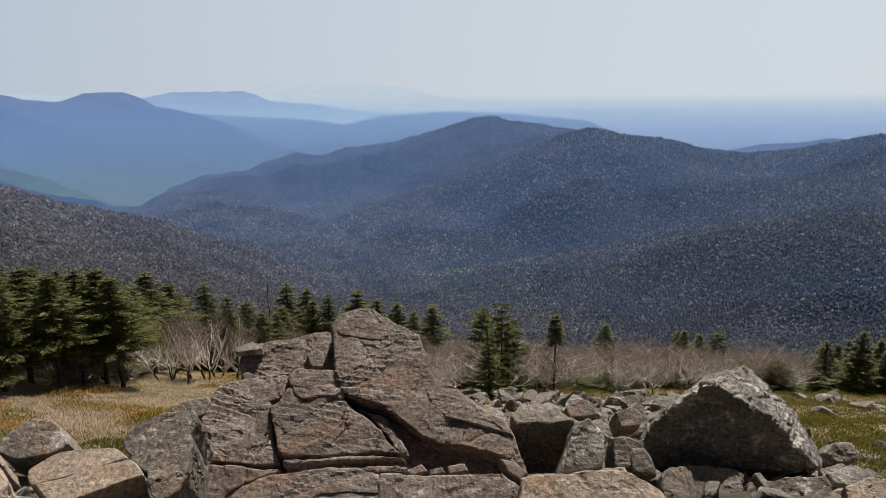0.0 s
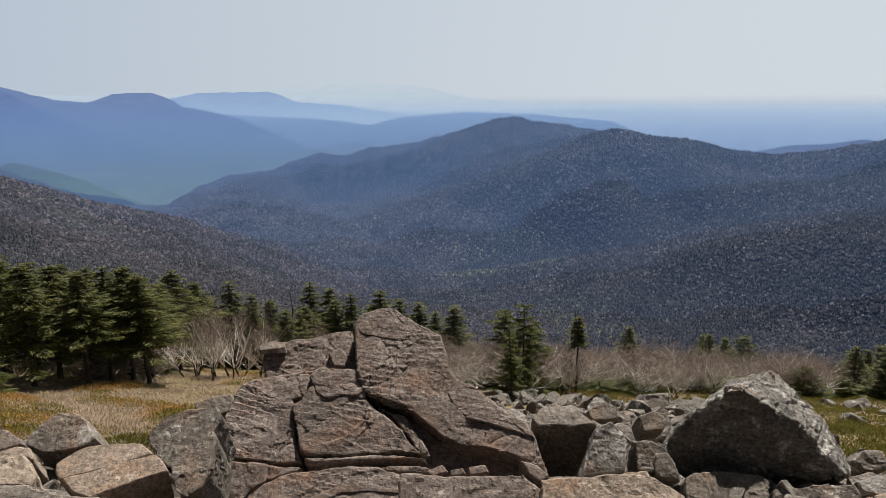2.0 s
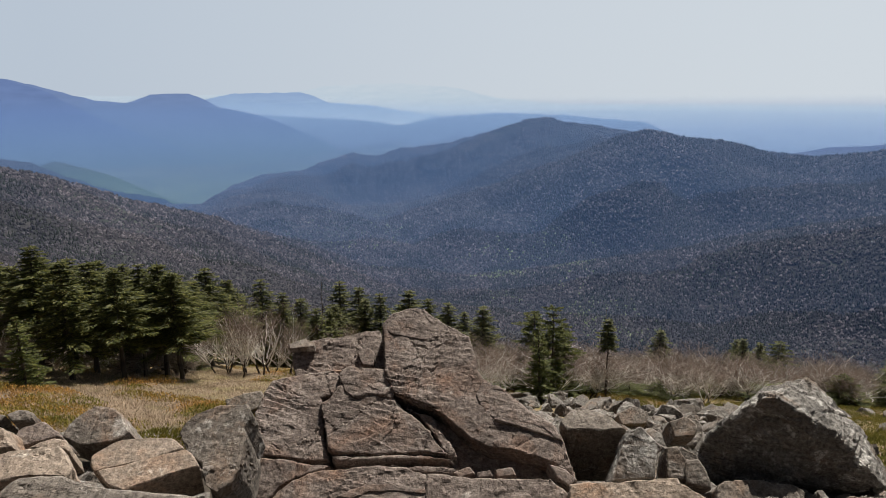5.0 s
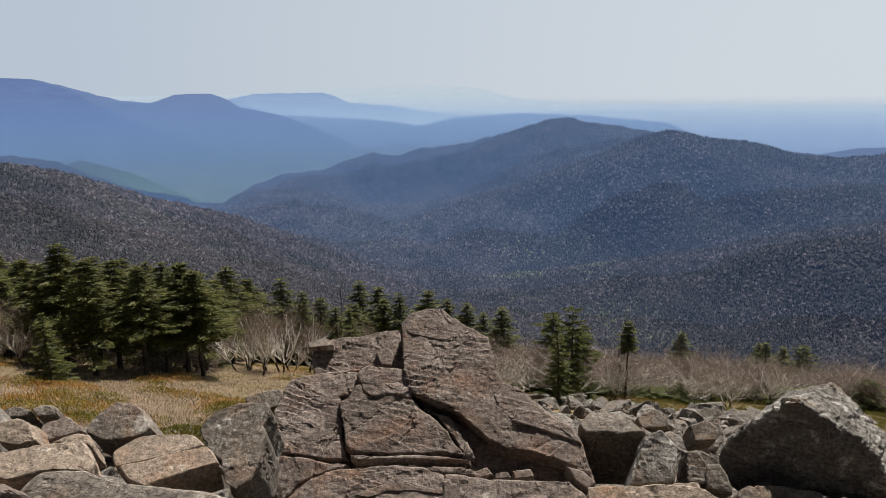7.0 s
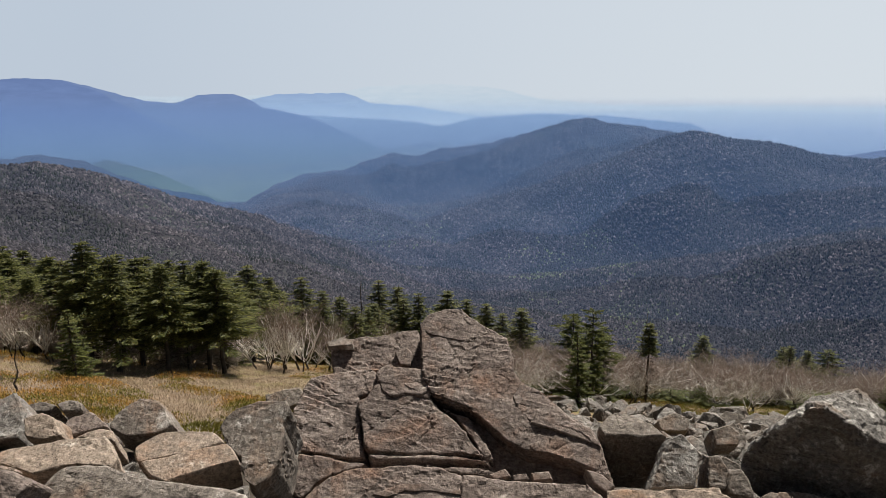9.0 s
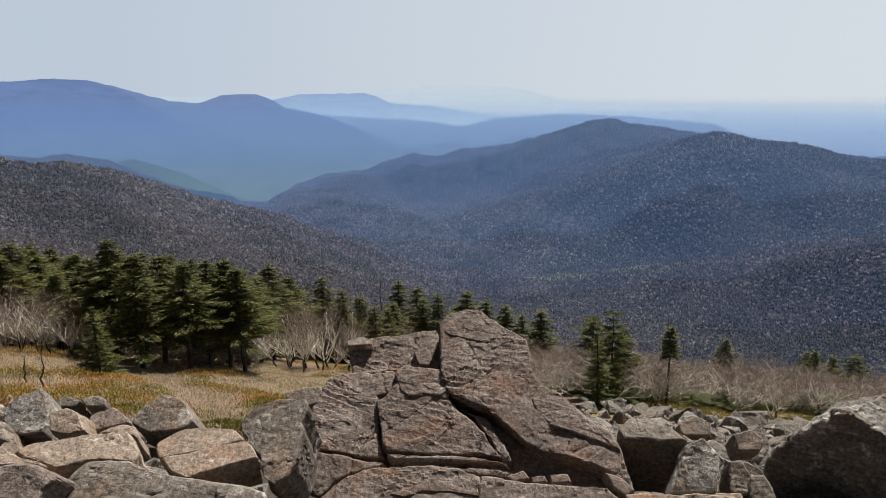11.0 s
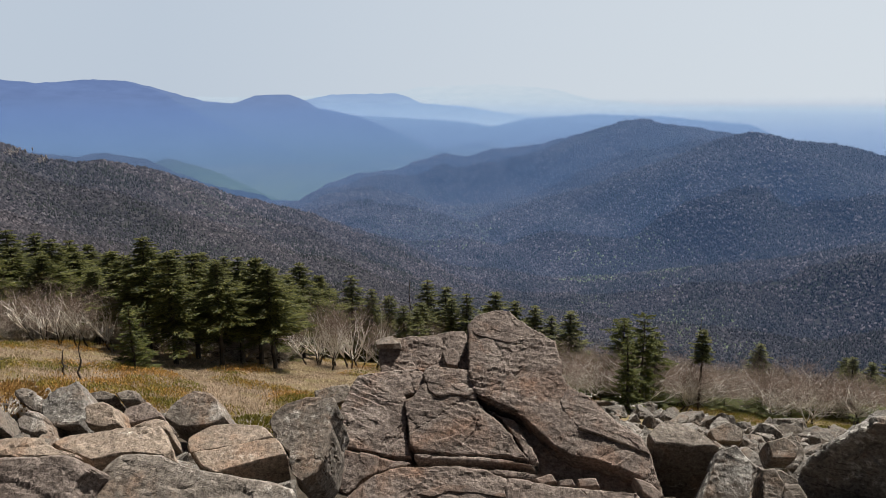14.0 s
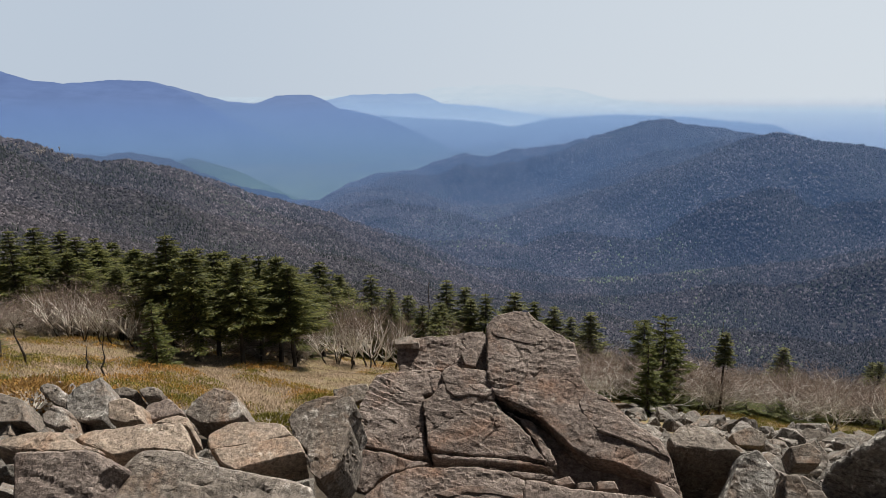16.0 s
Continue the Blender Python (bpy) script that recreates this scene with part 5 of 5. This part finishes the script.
def snag_mesh(seed):
    """A dead broken stem with a few stubs, of unit height."""
    r = random.Random(seed)
    v, f = [], []
    path = [Vector((0.006 * i + r.uniform(-0.014, 0.014), 0.003 * i + r.uniform(-0.014, 0.014), -0.05 + 1.05 * i / 7)) for i in range(8)]
    tube(v, f, path, [0.011 * (1 - i / 10) for i in range(8)], 6)
    for _ in range(22):
        z, a = r.uniform(0.25, 0.97), r.uniform(0, 6.28)
        o = Vector((math.cos(a), math.sin(a), r.uniform(-0.2, 0.5))) * r.uniform(0.04, 0.14) * (1.15 - z)
        p = path[min(7, int(z * 7))].lerp(path[min(7, int(z * 7) + 1)], z * 7 % 1)
        tube(v, f, [p, p + o * 0.6, p + o + Vector((0, 0, 0.01))], [0.006, 0.004, 0.001], 3)
    return v, f


for k, (x, y, h) in enumerate([(4.2, 27.5, 3.8), (-10.4, 38.6, 5.6), (-11.9, 10.5, 1.0), (-10.55, 9.8, 0.95), (-10.0, 10.7, 0.6), (-9.6, 10.6, 0.72), (3.6, 30.5, 3.0)]):
    ob = mesh_object("dead_snag", *snag_mesh(140 + k), BARK)
    ob.matrix_basis = pose(x, y, ground_z(x, y), rt.uniform(-5, 5), rt.uniform(-6, 6), rt.uniform(0, 360)) @ Matrix.Diagonal((0.8 * h + (1.6 if h < 1.2 else 0.4), 0.8 * h + (1.6 if h < 1.2 else 0.4), h, 1))
    tagged(ob, "dead grey broken tree stem standing on the slope", "dead tree", "dead stems")


# ---- low growth ----
def tufts(name, count, place, mat, height, blades, label, category, seed, lean=0.5, wide=0.006):
    r = random.Random(seed)
    v, f = [], []
    for _ in range(count):
        spot = place(r)
        if spot is None:
            continue
        x, y, k = spot
        z = ground_z(x, y) - 0.02
        for _ in range(blades):
            a, h = r.uniform(0, 6.28), height * k * r.uniform(0.5, 1.2)
            bx, by = x + r.uniform(-0.09, 0.09) * k, y + r.uniform(-0.09, 0.09) * k
            w = wide * k * r.uniform(0.7, 1.4)
            i = len(v)
            v.extend(((bx - w * math.sin(a), by + w * math.cos(a), z), (bx + w * math.sin(a), by - w * math.cos(a), z), (bx + math.cos(a) * h * lean * r.uniform(0.2, 1.3), by + math.sin(a) * h * lean * r.uniform(0.2, 1.3), z + h)))
            f.append((i, i + 1, i + 2))
    return tagged(mesh_object(name, v, f, mat), label, category, kind="stuff")


def patchy(x, y, seed, scale=0.35):
    return noise.noise(Vector((x * scale, y * scale, seed)))


def grass_place(r):
    az, d = r.uniform(-40, 58), 7.5 + 24 * r.random() ** 1.2
    x, y = -d * math.sin(radians(az)), d * math.cos(radians(az))
    if (-2.6 < x < 1.0 + 0.4 * y and y < 21) or (x > 0 and y < 20) or (y < 7.8 and x > -7):
        return None
    return x, y, r.uniform(0.7, 1.3)


def mat_place(r):
    az, d = r.uniform(-42, 58), 7.5 + 32 * r.random() ** 1.1
    x, y = -d * math.sin(radians(az)), d * math.cos(radians(az))
    if x < 2 and (patchy(x, y, 4.0, 0.55) < (0.02 if y < 13.5 else 0.30)) or (-2.6 < x < 1.2 + 0.35 * y and y < 20) or (y < 8.2 and x > -6.5):
        return None
    return x, y, r.uniform(0.7, 1.4)


tufts("dry_grass", 75000, grass_place, GRASS, 0.08, 7, "dry straw-coloured mountain grass", "grass", 1, lean=0.9, wide=0.005)


def mats(count, seed):
    """Low rounded cushions of dwarf shrubs, each of many small leafy shoots."""
    r = random.Random(seed)
    v, f = [], []
    for _ in range(count):
        spot = mat_place(r)
        if spot is None:
            continue
        x, y, k = spot
        rad, high = 0.40 * k, 0.16 * k
        for _ in range(100):
            a, s = r.uniform(0, 6.28), math.sqrt(r.random())
            px, py = x + rad * s * math.cos(a), y + rad * s * math.sin(a)
            z = ground_z(px, py) - 0.02 + high * (1 - s * s) * r.uniform(0.75, 1.05)
            b, h, w = r.uniform(0, 6.28), r.uniform(0.025, 0.05), r.uniform(0.007, 0.014)
            i = len(v)
            v.extend(((px - w * math.sin(b), py + w * math.cos(b), z), (px + w * math.sin(b), py - w * math.cos(b), z), (px + 0.5 * h * math.cos(b), py + 0.5 * h * math.sin(b), z + h)))
            f.append((i, i + 1, i + 2))
    return tagged(mesh_object("dwarf_shrubs", v, f, MAT_PLANT), "low orange and olive cushions of dwarf shrubs", "shrubs", kind="stuff")


mats(8500, 2)


def cushion_bush(name, x, y, rad, high, mat, label, seed):
    """A dense low bush: grey dead twigs below, leafy shoots on top."""
    r = random.Random(seed)
    top = tagged(new(name), label, "bush", "bushes among the rocks")
    top.matrix_basis = pose(x, y, ground_z(x, y))
    v, f, tv, tf = [], [], [], []
    for _ in range(1500):
        a, s = r.uniform(0, 6.28), math.sqrt(r.random())
        d = Vector((math.cos(a) * s, math.sin(a) * s, 0)) * rad
        p = d + Vector((0, 0, high * math.sqrt(max(0.05, 1 - s * s)) * r.uniform(0.7, 1.05)))
        way = (d.normalized() * 0.6 + Vector((r.uniform(-0.5, 0.5), r.uniform(-0.5, 0.5), 1))).normalized()
        side_ = way.cross(Vector((r.uniform(-1, 1), r.uniform(-1, 1), 0.2))).normalized() * r.uniform(0.008, 0.014)
        i = len(v)
        v.extend((p - side_, p + side_, p + way * r.uniform(0.03, 0.06)))
        f.append((i, i + 1, i + 2))
    for _ in range(70):
        a = r.uniform(0, 6.28)
        o = Vector((math.cos(a), math.sin(a), r.uniform(-0.05, 0.5)))
        tube(tv, tf, [Vector((0, 0, 0)), o * rad * 0.5 + Vector((0, 0, high * 0.2)), o * rad * r.uniform(0.8, 1.1)], [0.012, 0.008, 0.002], 3)
    mesh_object("deadwood", tv, tf, DEAD, top, "grey dead twigs")
    mesh_object("foliage", v, f, mat, top)


RUST = leaf_material("rusty_juniper", [(0.0, (0.16, 0.085, 0.03)), (0.6, (0.33, 0.19, 0.06)), (1.0, (0.48, 0.31, 0.12))], 0.75, 0.3)
cushion_bush("juniper_bush", -6.5, 6.0, 0.55, 0.48, RUST, "rusty orange juniper bush with grey dead twigs", 3)
cushion_bush("juniper_bush", -6.0, 6.5, 0.35, 0.26, RUST, "rusty orange juniper bush with grey dead twigs", 4)
cushion_bush("juniper_bush", -4.3, 7.6, 0.4, 0.18, MAT_PLANT, "low olive and rusty bush between boulders", 5)
cushion_bush("juniper_bush", -3.6, 8.2, 0.55, 0.22, MAT_PLANT, "low olive and rusty bush between boulders", 6)


def tuft_place(r):
    x, y = r.choice(((-3.5, 3.95), (-3.45, 4.1), (-5.0, 6.6), (1.9, 6.9), (5.0, 7.6)))
    return x + r.gauss(0, 0.12), y + r.gauss(0, 0.12), r.uniform(0.8, 1.3)


tufts("grass_tufts", 40, tuft_place, GRASS, 0.2, 9, "dry grass tufts growing between the boulders", "grass", 9, lean=0.6, wide=0.006)


# ---- far woods on the ridges ----
def far_woods(name, mat, counts, tall, slim, seat, label, seed, stands, below=None):
    """Crowns strewn over the far slopes, one low-cut shape each. stands: where they gather."""
    r = np.random.RandomState(seed)
    fine = np.nonzero((AZ > -38) & (AZ < 52))[0]
    pts, first = [], 90
    for knot, _, _, rings, _ in KNOTS:
        count = counts.get(knot, 0)
        k = r.uniform(first - 1, first + rings - 1.001, count)
        i = r.uniform(fine[0], fine[-1] - 1, count)
        k0, i0 = k.astype(int), i.astype(int)
        u, w = (k - k0)[:, None], (i - i0)[:, None]
        pts.append((RINGS[k0, i0] * (1 - u) + RINGS[k0 + 1, i0] * u) * (1 - w) + (RINGS[k0, i0 + 1] * (1 - u) + RINGS[k0 + 1, i0 + 1] * u) * w)
        first += rings
    p = np.concatenate(pts)
    p = p[np.hypot(p[:, 0], p[:, 1]) > 260]
    if stands:
        keep = np.array([noise.noise(Vector((x * 0.008, y * 0.008, seed))) + 0.5 * noise.noise(Vector((x * 0.03, y * 0.03, seed))) + x * 0.0004 for x, y, _ in p])
        p = p[keep + r.uniform(-0.25, 0.25, len(p)) > stands]
    if below is not None:
        p = p[p[:, 2] < below + 40 * np.sin(p[:, 0] * 0.011)]
    n = len(p)
    dist = np.hypot(p[:, 0], p[:, 1])
    h = r.uniform(*tall, n) * np.clip(dist / 1450, 0.5, 1.12)
    w = h * r.uniform(*slim, n)
    a = r.uniform(0, 6.28, n)
    c, s = np.cos(a), np.sin(a)
    verts = np.empty((n, 5, 3))
    verts[:, 0] = p + np.stack([r.uniform(-0.5, 0.5, n) * w, r.uniform(-0.5, 0.5, n) * w, h], 1)
    for j, (ux, uy) in enumerate(((1, 0), (0, 1), (-1, 0), (0, -1))):
        k = w * r.uniform(0.7, 1.3, n)
        verts[:, 1 + j] = p + np.stack([(ux * c - uy * s) * k, (ux * s + uy * c) * k, h * r.uniform(*seat, n)], 1)
    tri = (np.array([(0, 1, 2), (0, 2, 3), (0, 3, 4), (0, 4, 1)])[None] + (np.arange(n) * 5)[:, None, None]).reshape(-1, 3)
    me = bpy.data.meshes.new(name)
    me.vertices.add(n * 5)
    me.vertices.foreach_set("co", verts.ravel())
    me.loops.add(tri.size)
    me.loops.foreach_set("vertex_index", tri.ravel())
    me.polygons.add(len(tri))
    me.polygons.foreach_set("loop_start", np.arange(0, tri.size, 3))
    me.update()
    me.validate()
    me.materials.append(mat)
    tagged(new(name, me), label, "forest", kind="stuff")


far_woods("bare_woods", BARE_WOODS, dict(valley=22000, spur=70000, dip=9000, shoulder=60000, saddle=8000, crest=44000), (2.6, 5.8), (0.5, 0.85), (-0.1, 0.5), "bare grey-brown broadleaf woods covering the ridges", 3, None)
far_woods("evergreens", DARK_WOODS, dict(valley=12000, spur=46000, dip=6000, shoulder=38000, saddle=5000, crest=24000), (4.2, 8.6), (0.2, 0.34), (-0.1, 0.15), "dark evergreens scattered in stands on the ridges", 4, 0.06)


FRESH_WOODS = forest_material("far_fresh_leaves", [(0.0, (0.055, 0.075, 0.032)), (0.6, (0.095, 0.125, 0.058)), (1.0, (0.14, 0.175, 0.09))], 0.012, [(0.0, (0.03, 0.045, 0.02)), (1.0, (0.11, 0.14, 0.07))])
far_woods("fresh_woods", FRESH_WOODS, dict(valley=9000, spur=9000, dip=12000, shoulder=9000), (3.0, 5.5), (0.5, 0.8), (-0.1, 0.3), "fresh green trees leafing out in the valley bottom", 6, 0.10, below=-335)


def slope_point(az, el):
    """The first place on the far slopes seen at this bearing and elevation."""
    i = int(np.argmin(np.abs(AZ - az)))
    for ring in RINGS[95:]:
        x, y, z = ring[i]
        if math.degrees(math.atan2(z - EYE, math.hypot(x, y))) >= el:
            return Vector((x, y, z))


def patch(name, az, el, size, label, mat, seed, count):
    """Scattered low heaps lying on a far slope between the trees."""
    r = random.Random(seed)
    c = slope_point(az, el)
    away = Vector((c.x, c.y, 0)).normalized()
    side_ = Vector((away.y, -away.x, 0))
    v, f = [], []
    for _ in range(count):
        s, q, k = r.gauss(0, 0.5), r.gauss(0, 0.5), r.uniform(0.5, 1.4)
        p = c + side_ * s * size + away * (q + s * 0.6) * size + Vector((0, 0, (q + 0.6 * s) * size * 0.35 + 1.5))
        i = len(v)
        for a in range(5):
            v.append(p + (side_ * math.cos(a * 1.2566) + away * math.sin(a * 1.2566)) * k * r.uniform(0.6, 1.3) + Vector((0, 0, math.sin(a * 1.2566) * k * 0.4)))
        v.append(p + Vector((0, 0, k * 0.8)))
        v.append(p - Vector((0, 0, 5)))
        for a in range(5):
            f.append((i + a, i + (a + 1) % 5, i + 5))
            f.append((i + (a + 1) % 5, i + a, i + 6))
    tagged(mesh_object(name, v, f, mat), label, "slope patch", kind="stuff")


SNOW, snow_t, snow_b = material("old_snow", 0.7)
snow_t.links.new(ramp(snow_t, noise_tex(snow_t, coords(snow_t), 0.3, 4), [(0.3, (0.40, 0.42, 0.46)), (0.7, (0.62, 0.63, 0.66))]), snow_b.inputs["Base Color"])
patch("snow_patch", -29.0, -9.4, 10, "last small patches of old snow on a wooded slope", SNOW, 3, 9)
patch("snow_patch", -32.4, -11.9, 7, "last small patches of old snow on a wooded slope", SNOW, 4, 6)
patch("talus_patch", 45.0, -3.2, 14, "bare grey talus below the spur's crest", ROCK_GREY, 5, 70)
patch("talus_patch", 43.2, -3.9, 12, "bare grey talus below the spur's crest", ROCK_GREY, 6, 60)
